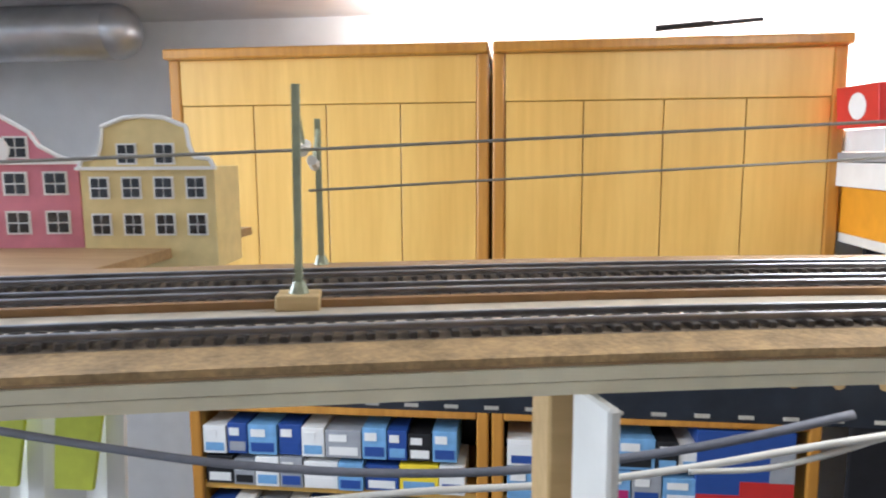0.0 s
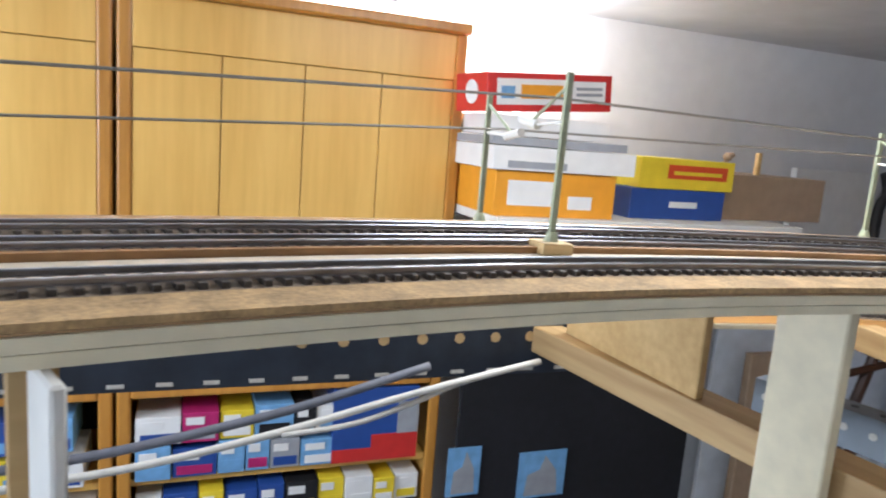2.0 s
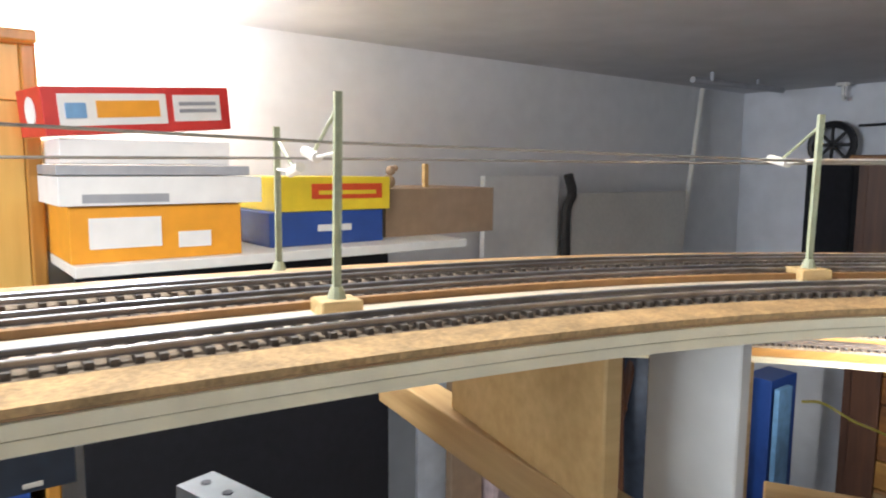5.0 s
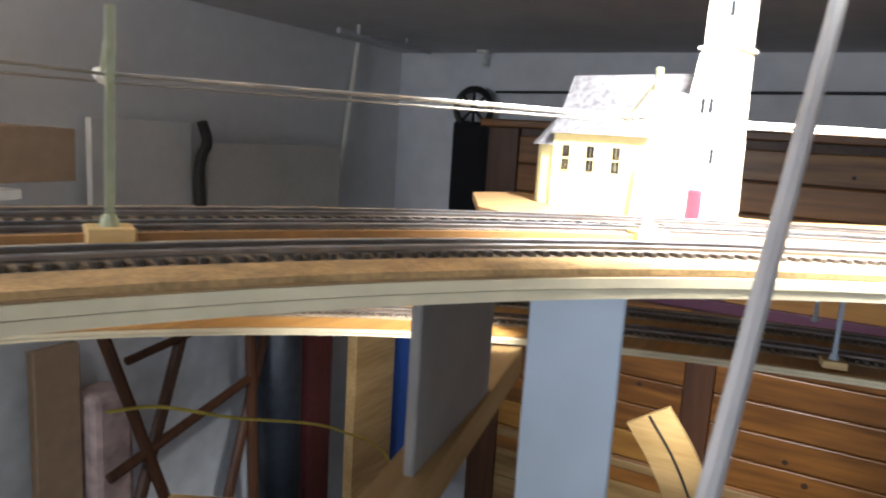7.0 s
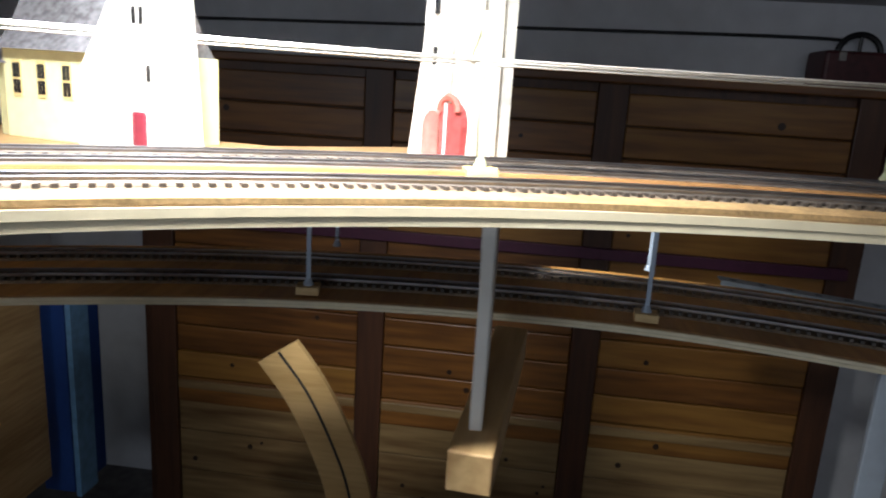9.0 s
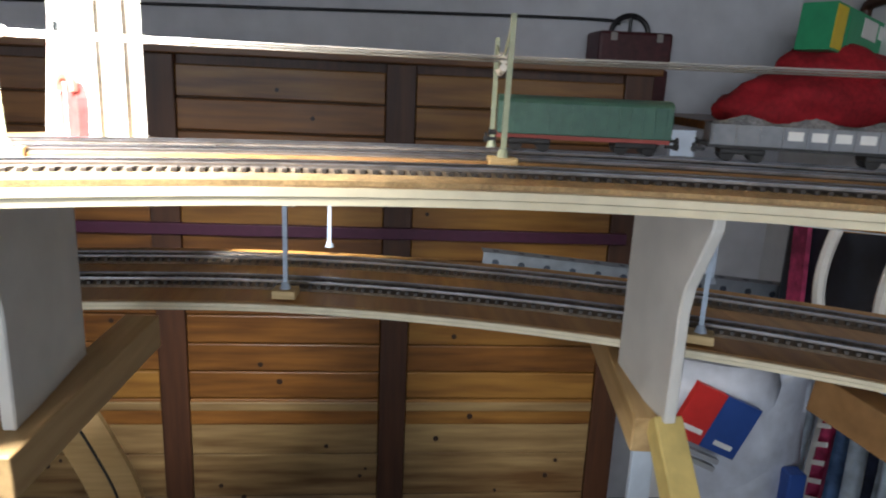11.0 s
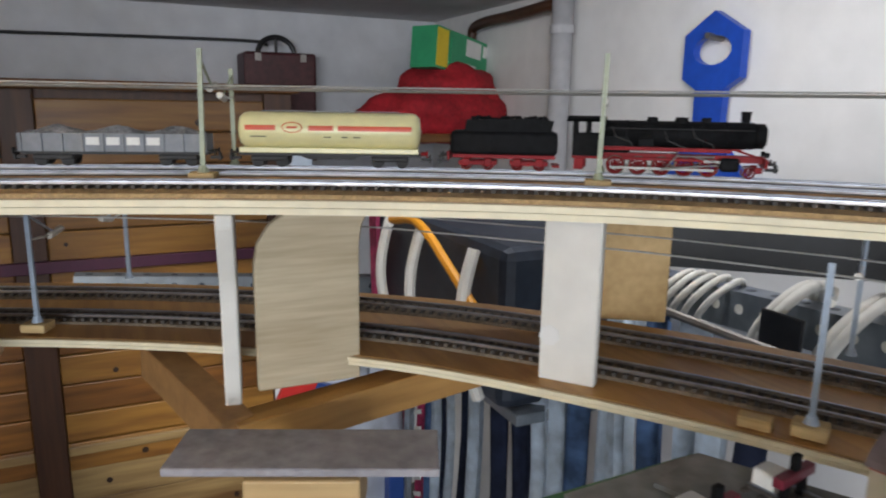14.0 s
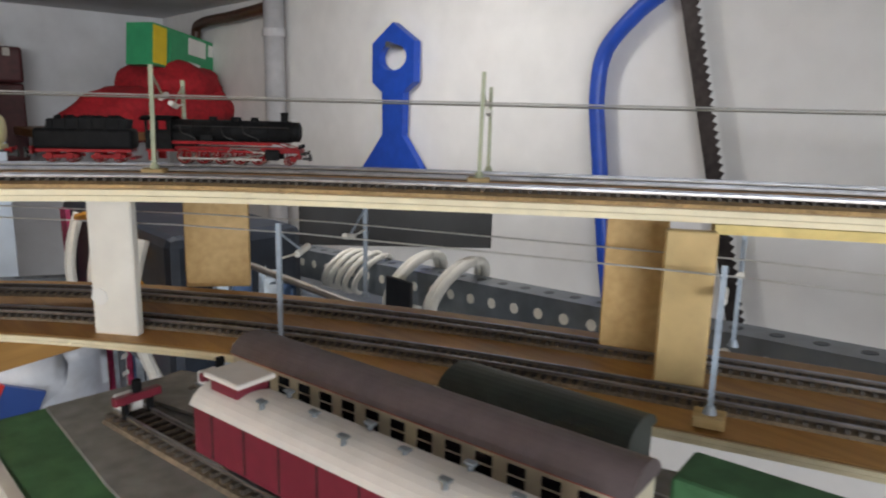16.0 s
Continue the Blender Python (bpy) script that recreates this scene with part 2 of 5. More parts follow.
def rod(a, b, r, seg=8, r2=None):
    return add_rod(bmesh.new(), a, b, r, seg, r2)


def add_tube(bm, pts, r, seg=6):
    """A round tube along a chain of points."""
    pts = [Vector(p) for p in pts]
    rings = []
    for i, p in enumerate(pts):
        d = (pts[min(i + 1, len(pts) - 1)] - pts[max(i - 1, 0)]).normalized()
        u = d.orthogonal().normalized() if i == 0 else (u - d * u.dot(d)).normalized()
        w = d.cross(u)
        rings.append([bm.verts.new(p + r * (u * math.cos(2 * math.pi * k / seg) + w * math.sin(2 * math.pi * k / seg))) for k in range(seg)])
    for a, b in zip(rings, rings[1:]):
        for k in range(seg):
            bm.faces.new((a[k], a[(k + 1) % seg], b[(k + 1) % seg], b[k]))
    bm.faces.new(rings[0][::-1])
    bm.faces.new(rings[-1])
    return bm


def tube(pts, r, seg=6):
    return add_tube(bmesh.new(), pts, r, seg)


def add_prism(bm, outline, depth, m=None):
    """An outline in x and z, drawn out along y from 0 to depth."""
    m = m or Matrix()
    a = [bm.verts.new(m @ Vector((x, 0, z))) for x, z in outline]
    b = [bm.verts.new(m @ Vector((x, depth, z))) for x, z in outline]
    n = len(outline)
    faces = [bm.faces.new(a), bm.faces.new(b[::-1])]
    for i in range(n):
        faces.append(bm.faces.new((a[i], b[i], b[(i + 1) % n], a[(i + 1) % n])))
    bmesh.ops.recalc_face_normals(bm, faces=faces)
    return bm


def prism(outline, depth, m=None):
    return add_prism(bmesh.new(), outline, depth, m)


def smooth_chain(pts, n=12):
    """Catmull-Rom through the points."""
    p = [Vector(q) for q in pts]
    p = [2 * p[0] - p[1]] + p + [2 * p[-1] - p[-2]]
    out = []
    for i in range(1, len(p) - 2):
        for k in range(n):
            t = k / n
            out.append(0.5 * (2 * p[i] + (p[i + 1] - p[i - 1]) * t + (2 * p[i - 1] - 5 * p[i] + 4 * p[i + 1] - p[i + 2]) * t * t + (3 * p[i] - p[i - 1] - 3 * p[i + 1] + p[i + 2]) * t ** 3))
    out.append(p[-2])
    return out


class Line:
    """A level curve with places by length along it and offsets to its outer side."""

    def __init__(self, pts):
        self.p = [q.to_2d() for q in smooth_chain([(x, y, 0) for x, y in pts], 24)]
        self.s = [0.0]
        for a, b in zip(self.p, self.p[1:]):
            self.s.append(self.s[-1] + (b - a).length)
        self.length = self.s[-1]

    def at(self, s, off=0.0):
        s = min(max(s, 0.0), self.length - 1e-6)
        i = int(np.searchsorted(self.s, s, side="right")) - 1
        i = min(i, len(self.p) - 2)
        a, b = self.p[i], self.p[i + 1]
        f = (s - self.s[i]) / (self.s[i + 1] - self.s[i])

        def tangent(j):
            return (self.p[min(j + 1, len(self.p) - 1)] - self.p[max(j - 1, 0)]).normalized()
        t = (tangent(i) * (1 - f) + tangent(i + 1) * f).normalized()
        n = Vector((-t.y, t.x))
        return a.lerp(b, f) + n * off, t, n

    def near(self, x, y):
        q = Vector((x, y))
        i = min(range(len(self.p)), key=lambda k: (self.p[k] - q).length)
        return self.s[i]

    def strip(self, bm, section, s0=0.0, s1=None, step=0.02):
        """A closed section of (offset, height) swept along the line."""
        s1 = self.length if s1 is None else s1
        n = max(2, int((s1 - s0) / step) + 1)
        rings = []
        for k in range(n):
            s = s0 + (s1 - s0) * k / (n - 1)
            p, t, nn = self.at(s)
            rings.append([bm.verts.new((p.x + nn.x * o, p.y + nn.y * o, z)) for o, z in section])
        m = len(section)
        faces = []
        for a, b in zip(rings, rings[1:]):
            for k in range(m):
                faces.append(bm.faces.new((a[k], a[(k + 1) % m], b[(k + 1) % m], b[k])))
        faces.append(bm.faces.new(rings[0][::-1]))
        faces.append(bm.faces.new(rings[-1]))
        bmesh.ops.recalc_face_normals(bm, faces=faces)
        return bm

    def frame_at(self, s, off=0.0, z=0.0):
        p, t, n = self.at(s, off)
        return Matrix(((t.x, n.x, 0, p.x), (t.y, n.y, 0, p.y), (0, 0, 1, z), (0, 0, 0, 1)))


UP = Line([(-0.75, 0.16), (-0.32, 0.31), (0.105, 0.427), (0.501, 0.492), (0.89, 0.464), (1.176, 0.363), (1.422, 0.157), (1.583, -0.14), (1.63, -0.474), (1.559, -0.797), (1.405, -1.101), (1.167, -1.337), (0.88, -1.56), (0.55, -1.74)])
LOW = Line([(0.45, 0.90), (0.90, 0.86), (1.25, 0.79), (1.47, 0.63), (1.64, 0.40), (1.75, 0.10), (1.785, -0.22), (1.745, -0.48), (1.645, -0.73), (1.505, -0.945), (1.339, -1.092), (1.152, -1.21), (0.912, -1.325), (0.6, -1.45), (0.2, -1.58)])

# ---- setting ----
X2, Y1, Y3, ZC, ZF = 4.02, 2.0, -2.12, 0.45, -1.9
wall_n = link("wall_north", box((-2.2, Y1, ZF), (X2, Y1 + 0.15, ZC)), wall_white)
tagged(wall_n, "white plastered wall behind the cabinets", "wall", kind="structure")
wall_e = link("wall_east", box((X2, Y3 - 0.15, ZF), (X2 + 0.15, Y1 + 0.15, ZC)), wall_blue)
tagged(wall_e, "bluish grey plastered wall behind the wardrobe", "wall", kind="structure")
wall_s = link("wall_south", box((-2.2, Y3 - 0.15, ZF), (X2, Y3, ZC)), wall_white)
tagged(wall_s, "white painted wall with tools hung on it", "wall", kind="structure")
wall_w = link("wall_west", box((-2.35, Y3 - 0.15, ZF), (-2.2, Y1 + 0.15, ZC)), wall_white)
tagged(wall_w, "plain white wall closing the room", "wall", kind="structure")
ceil = link("ceiling", box((-2.35, Y3 - 0.15, ZC), (X2 + 0.15, Y1 + 0.15, ZC + 0.12)), ceiling_paint)
tagged(ceil, "low grey painted ceiling", "ceiling", kind="structure")
flo = link("floor", box((-2.35, Y3 - 0.15, ZF - 0.1), (X2 + 0.15, Y1 + 0.15, ZF)), floor_concrete)
tagged(flo, "dark concrete floor", "floor", kind="structure")

# ---- the raised railway ----
RAIL_Z = 0.004


def box_mesh(name, lo, hi, bevel, mat):
    bm = box(lo, hi, bevel)
    me = bpy.data.meshes.new(name)
    bm.to_mesh(me)
    bm.free()
    me.materials.append(mat)
    return me




def deck(line, inner, outer, top, thick, top_mat, edge_mat, name, label):
    base = link(name, line.strip(bmesh.new(), [(inner + 0.004, top - thick), (inner + 0.004, top), (outer, top), (outer, top - thick)]), top_mat)
    tagged(base, label, "railway deck", kind="structure")
    mid = top - thick * 0.10
    for lo_, hi_, set_, mt in ((mid, top - 0.0004, 0.0016, deck_wood), (mid - thick * 0.45, mid - 0.0003, 0.0, edge_mat), (top - thick, mid - thick * 0.45 - 0.0005, 0.0006, edge_mat)):
        part("edge_ply", line.strip(bmesh.new(), [(inner + set_, lo_), (inner + set_, hi_), (inner + 0.0038, hi_), (inner + 0.0038, lo_)]), mt, base, "sawn plywood layer")
    return base


up_deck = deck(UP, -0.11, 0.15, -0.004, 0.012, deck_wood, edge_cream, "upper_deck", "curved brown plywood railway deck with a pale sawn edge")
low_deck = deck(LOW, -0.06, 0.137, -0.147, 0.008, low_wood, edge_cream, "lower_deck", "curved varnished plywood lower railway deck")


part("deck_strip", UP.strip(bmesh.new(), [(-0.003, -0.004), (-0.003, 0.0006), (0.0022, 0.0006), (0.0022, -0.004)]), strip_brown, up_deck, "brown wooden strip beside the outer tracks")
part("painted_top", UP.strip(bmesh.new(), [(-0.0405, -0.0042), (-0.0405, -0.0034), (-0.0034, -0.0034), (-0.0034, -0.0042)]), pale_top, up_deck, "pale painted gap between the tracks")
part("cork_strip", UP.strip(bmesh.new(), [(-0.1085, -0.0042), (-0.1085, -0.0012), (-0.0795, -0.0012), (-0.0795, -0.0042)]), cork_tan, up_deck, "tan cork underlay along the inner edge")
s_end = UP.near(1.0, -1.47)
part("edge_batten", UP.strip(bmesh.new(), [(-0.112, -0.0245), (-0.112, -0.0165), (-0.096, -0.0165), (-0.096, -0.0245)], s_end), yellow_wood, up_deck, "ragged yellow pine strip under the edge")


SLEEPER = box_mesh("sleeper", (-0.0017, -0.0148, -0.0060), (0.0017, 0.0148, -0.0031), 0.0004, sleeper_mat)


def railway_track(line, off, z, label, s0=0.0, s1=None, pitch=0.0088, shine=rail_steel, single=None):
    s1 = line.length if s1 is None else s1
    root = thing("railway_track", Matrix(), label, "railway track", "model railway tracks")
    for side in (-1, 1):
        c = off + side * 0.0088
        bm = line.strip(bmesh.new(), [(c - 0.0014, z - 0.0032), (c - 0.0005, z - 0.0026), (c - 0.0005, z - 0.0009), (c + 0.0005, z - 0.0009), (c + 0.0005, z - 0.0026), (c + 0.0014, z - 0.0032)], s0, s1)
        rail = part("rail", bm, rail_brown, root)
        part("rail_head", line.strip(bmesh.new(), [(c - 0.0010, z - 0.0009), (c - 0.0010, z - 0.0003), (c - 0.0006, z), (c + 0.0006, z), (c + 0.0010, z - 0.0003), (c + 0.0010, z - 0.0009)], s0, s1), shine, rail, "polished steel rail head")
    part("track_bed", line.strip(bmesh.new(), [(off - 0.0185, z - 0.0079), (off - 0.0165, z - 0.0058), (off + 0.0165, z - 0.0058), (off + 0.0185, z - 0.0079)], s0, s1), bed_mat, root, "thin brown track bed")
    verts, faces = [], []
    k = s0
    while k < s1:
        m = line.frame_at(k, off, z)
        if single and single[0] < k < single[1]:
            sl = new("sleeper", SLEEPER)
            sl.parent, sl.matrix_local = root, m
            k += pitch
            continue
        b = len(verts)
        for x in (-0.0016, 0.0016):
            for y, zz in ((-0.0148, -0.0060), (-0.0142, -0.0031), (0.0142, -0.0031), (0.0148, -0.0060)):
                verts.append(m @ Vector((x, y, zz)))
        faces += [(b, b + 1, b + 2, b + 3), (b + 7, b + 6, b + 5, b + 4), (b, b + 4, b + 5, b + 1), (b + 1, b + 5, b + 6, b + 2), (b + 2, b + 6, b + 7, b + 3)]
        k += pitch
    me = bpy.data.meshes.new("sleeper_rest")
    me.from_pydata(verts, [], faces)
    me.materials.append(sleeper_mat)
    ob = new("sleeper_rest", me)
    ob.parent = root
    tagged(ob, "dark brown plastic sleepers", kind="stuff")
    return root


OUT, IN = 0.07, -0.06
railway_track(UP, IN, RAIL_Z, "inner model railway track on brown sleepers on the upper deck", single=(UP.near(0.105, 0.427), UP.near(0.105, 0.427) + 2.62))
railway_track(UP, OUT, RAIL_Z, "outer model railway track on brown sleepers carrying the train")
railway_track(UP, 0.018, RAIL_Z - 0.0005, "middle model railway track on dark sleepers on the upper deck")
railway_track(LOW, 0.0, -0.139, "lower model railway track with bright rails")
railway_track(LOW, 0.085, -0.139, "outer lower model railway track with dull rails")


def catenary_mast(line, s, off, foot_z, height, mat, label, arm=1, block=True, lean=0.0):
    m = line.frame_at(s, off, foot_z) @ Matrix.Rotation(lean, 4, "Y")
    root = thing("catenary_mast", m, label, "catenary mast", "catenary masts")
    if block:
        part("foot_block", box((-0.011, -0.010, -0.004), (0.011, 0.010, 0.004), 0.001), block_wood, root, "small wooden foot block")
    part("foot", rod((0, 0, 0.004), (0, 0, 0.010), 0.0052, 10, 0.0030), mat, root)
    bm = bmesh.new()
    w = 0.0014
    for x in (-w, w):
        add_box(bm, (x - 0.0006, -0.0014, 0.004), (x + 0.0006, 0.0014, height))
    n = int(height / 0.006)
    for i in range(n):
        z = 0.006 + i * (height - 0.008) / n
        add_box(bm, (-w, -0.0012, z), (w, 0.0012, z + 0.0034))
    add_box(bm, (-0.0012, -0.0009, 0.004), (0.0012, 0.0009, height))
    part("mast_post", bm, mat, root)
    if arm:
        a = part("bracket_arm", rod((0, 0, height * 0.93), (0, arm * 0.045, height * 0.70), 0.0011), mat, root)
        add = bmesh.new()
        add_rod(add, (0, 0, height * 0.72), (0, arm * 0.045, height * 0.70), 0.0010)
        add_rod(add, (0, arm * 0.032, height * 0.70), (0, arm * 0.054, height * 0.735), 0.0032)
        part("registration_arm", add, white_paint, root, "white insulated registration arm")
    return root


MASTS = [(0.105, 0.427), (0.501, 0.492), (0.862, 0.468), (1.176, 0.363), (1.422, 0.157), (1.583, -0.14), (1.63, -0.474), (1.559, -0.797), (1.405, -1.101), (1.167, -1.337)]
for i, (x, y) in enumerate(MASTS):
    s = UP.near(x, y)
    catenary_mast(UP, s, -0.016 if i == 2 else 0.0, 0.0, 0.108, mast_green, "slim pale green lattice catenary mast on a wooden foot block", 1, True, radians(-2 if i in (4, 5) else 1))
    if i not in (3, 4, 5):
        catenary_mast(UP, s + 0.004, 0.112, -0.003, 0.100, mast_green, "pale green catenary mast standing behind the outer track", -1, False)
LMASTS = [(1.72, 0.023), (1.747, -0.294), (1.651, -0.654), (1.185, -1.096), (0.872, -1.276)]
for i, (x, y) in enumerate(LMASTS):
    s = LOW.near(x, y)
    catenary_mast(LOW, s, -0.042, -0.141, 0.112, mast_grey, "bluish grey catenary mast on the lower deck", 1, True)
    catenary_mast(LOW, s + 0.01, 0.125, -0.141, 0.112, mast_grey, "bluish grey catenary mast behind the lower tracks", -1, False)


def catenary_wire(line, off, pairs, label, r=0.0008, mat=wire_metal):
    bm = bmesh.new()
    pts = []
    for s, z in pairs:
        p, t, n = line.at(s, off)
        pts.append((p.x, p.y, z))
    return tagged(link("catenary_wire", add_tube(bm, pts, r, 5), mat), label, "catenary wire", "catenary wires")


stations = [0.0] + [UP.near(x, y) for x, y in MASTS] + [UP.length]
HI = [0.045, 0.076, 0.093, 0.084, 0.077] + [0.076] * 8
LO = [0.052, 0.072, 0.076, 0.076] + [0.076] * 8
catenary_wire(UP, 0.012, list(zip(stations, HI)), "taut grey metal contact wire strung between the masts", 0.0009)
catenary_wire(UP, 0.080, list(zip(stations[1:], LO)), "taut grey metal contact wire strung over the outer track", 0.0009)
catenary_wire(UP, 0.032, [(s, 0.0785) for s in stations[4:]], "thin pale messenger wire strung between the masts", 0.0008, wire_bright)
lst = sorted([LOW.near(1.47, 0.63), LOW.near(1.59, -0.83), LOW.near(1.505, -0.945), LOW.near(1.339, -1.092)] + [LOW.near(x, y) for x, y in LMASTS] + [LOW.length])
for off in (0.0, 0.07):
    catenary_wire(LOW, off, [(s, -0.045) for s in lst], "bright contact wire over the lower tracks", 0.0008, wire_bright)

wb_block = link("wood_block", box((-0.011, -0.006, 0), (0.011, 0.006, 0.008), 0.001), block_wood)
wb_block.matrix_world = LOW.frame_at(LOW.near(1.185, -1.096) - 0.034, -0.046, -0.147)
tagged(wb_block, "small pale wooden block on the lower deck", "wood block")

# ---- supports between the decks ----


def plate(name, p, q, z0, z1, thick, mat, label, outline=None, bevel=0.0012):
    """An upright board from p to q; outline in (along, height) overrides the plain rectangle."""
    p, q = Vector((*p, 0)), Vector((*q, 0))
    d = (q - p)
    w = d.length
    t = d.normalized()
    n = Vector((-t.y, t.x, 0))
    m = Matrix(((t.x, n.x, 0, p.x), (t.y, n.y, 0, p.y), (0, 0, 1, 0), (0, 0, 0, 1)))
    out = outline or [(0, z0), (w, z0), (w, z1), (0, z1)]
    bm = prism(out, thick, Matrix.Translation((0, -thick / 2, 0)))
    bmesh.ops.bevel(bm, geom=list(bm.edges), offset=bevel, segments=1, affect="EDGES")
    ob = link(name, bm, mat)
    ob.matrix_world = m
    return tagged(ob, label, "support board", "deck supports")


ZU = -0.0165
plate("support_post", (0.240, 0.358), (0.251, 0.331), ZF, ZU, 0.005, white_paint, "slim white painted post under the upper deck")
plate("support_post", (0.237, 0.368), (0.231, 0.41), ZF, ZU, 0.016, ply_wood, "brown upright piece behind the white post")
plate("support_board", (0.662, 0.455), (0.671, 0.409), ZF, ZU, 0.012, edge_cream, "cream painted upright board under the upper deck")
plate("support_board", (0.672, 0.530), (0.660, 0.713), -0.128, ZU, 0.009, ply_wood, "tan plywood web standing on a batten")
plate("support_board", (0.981, 0.372), (1.023, 0.556), -0.118, ZU, 0.012, ply_wood, "tan plywood web between the two decks")
plate("support_board", (1.044, 0.392), (1.046, 0.334), ZF, ZU, 0.012, white_paint, "white upright board under the upper deck")
plate("support_board", (1.345, 0.285), (1.50, 0.30), -0.178, ZU, 0.008, grey_board, "grey painted board standing on a batten")
plate("support_board", (1.350, 0.207), (1.362, 0.152), ZF, ZU, 0.012, pale_blue, "pale blue upright board under the upper deck")


def corbel(w, z0, z1):
    """A board that reaches forward under the deck and is cut back below."""
    return [(0.030, z0), (w, z0), (w, z1), (0.0, z1), (0.001, z1 - 0.010), (0.012, z1 - 0.030), (0.026, z1 - 0.056), (0.030, z1 - 0.075)]


plate("support_board", (1.497, -0.1535), (1.640, -0.151), 0, 0, 0.009, white_paint, "white board cut back below under the upper deck", corbel(0.143, -0.168, ZU))
plate("support_board", (1.520, -0.5965), (1.643, -0.591), 0, 0, 0.009, white_paint, "white board cut back below under the upper deck", corbel(0.123, -0.176, ZU))
plate("support_board", (1.442, -0.797), (1.56, -0.816), 0, 0, 0.013, white_paint, "broad white board cut back below under the upper deck", corbel(0.088, -0.178, ZU))
arch = [(0, -0.168), (0.086, -0.168), (0.086, -0.050)] + [(0.086 + 0.02 * (1 - math.cos(a)), -0.050 + 0.0335 * math.sin(a)) for a in (0.5, 1.0, 1.57)] + [(0.045, ZU)] + [(0.045 - 0.045 * math.sin(a), -0.062 + 0.0455 * math.cos(a)) for a in (0.4, 0.8, 1.2, 1.57)]
plate("support_board", (1.474, -0.822), (1.472, -0.908), 0, 0, 0.010, grey_ply, "weathered plywood board with a rounded top", arch)
wb = plate("support_board", (1.366, -1.025), (1.331, -1.053), -0.147, ZU, 0.010, white_paint, "white upright board standing on the lower deck")
part("disc", rod((0.008, -0.0062, -0.110), (0.008, -0.0046, -0.110), 0.0085, 7), card_white, wb, "round white disc")
plate("support_board", (1.482, -1.160), (1.440, -1.222), -0.147, ZU, 0.010, ply_wood, "tan plywood board standing on the lower deck")
plate("support_board", (0.950, -1.327), (0.918, -1.349), -0.147, ZU, 0.012, board_tan, "pale sawn board standing on the lower deck")
plate("support_board", (1.030, -1.365), (0.985, -1.395), -0.147, ZU, 0.012, ply_wood, "brown plywood board standing on the lower deck")


def batten(a, b, w, h, mat, label, name="batten"):
    """A straight length of timber; a and b are the middles of its upper face's ends."""
    a, b = Vector(a), Vector(b)
    d = b - a
    x = d.normalized()
    y = Vector((0, 0, 1)).cross(x).normalized()
    z = x.cross(y)
    m = Matrix(((x.x, y.x, z.x, a.x), (x.y, y.y, z.y, a.y), (x.z, y.z, z.z, a.z), (0, 0, 0, 1)))
    ob = link(name, box((0, -w / 2, -h), (d.length, w / 2, 0), 0.0015), mat)
    ob.matrix_world = m
    return tagged(ob, label, "timber batten", "deck battens")


batten((0.712, 0.33, -0.128), (0.642, 0.80, -0.128), 0.035, 0.028, batten_wood, "planed pine batten carrying the plywood web")
batten((0.990, 0.35, -0.118), (1.042, 0.678, -0.118), 0.03, 0.03, batten_wood, "planed pine batten under the plywood web")
batten((1.30, 0.28, -0.180), (1.62, 0.33, -0.158), 0.035, 0.03, batten_wood, "pine batten carrying the grey board")
batten((1.42, 0.10, -0.200), (1.25, 0.42, -0.200), 0.04, 0.03, batten_wood, "pine cross batten below the decks")
batten((1.50, -0.152, -0.170), (1.72, -0.172, -0.158), 0.03, 0.03, batten_wood, "dark stained batten under the white board")
batten((1.562, -0.585, -0.178), (1.72, -0.600, -0.157), 0.022, 0.03, batten_wood, "sawn pine batten under the white board")
batten((1.34, -0.60, -0.385), (1.556, -0.596, -0.172), 0.022, 0.02, yellow_wood, "loose pale pine stick leaning on the batten")
batten((1.452, -0.802, -0.180), (1.605, -0.750, -0.158), 0.028, 0.034, strip_brown, "thick brown batten under the rounded board")
batten((1.46, -0.80, -0.184), (1.475, -1.06, -0.158), 0.03, 0.03, low_wood, "varnished batten along the deck")
batten((1.398, -0.752, -0.1685), (1.326, -0.918, -0.1685), 0.058, 0.006, fibre_mat, "loose grey fibre strip lying on a pine block", "fibre_strip")
batten((1.375, -0.80, -0.1755), (1.345, -0.87, -0.1755), 0.06, 0.04, batten_wood, "broad pine block below the grey strip")

# ---- perforated steel ----


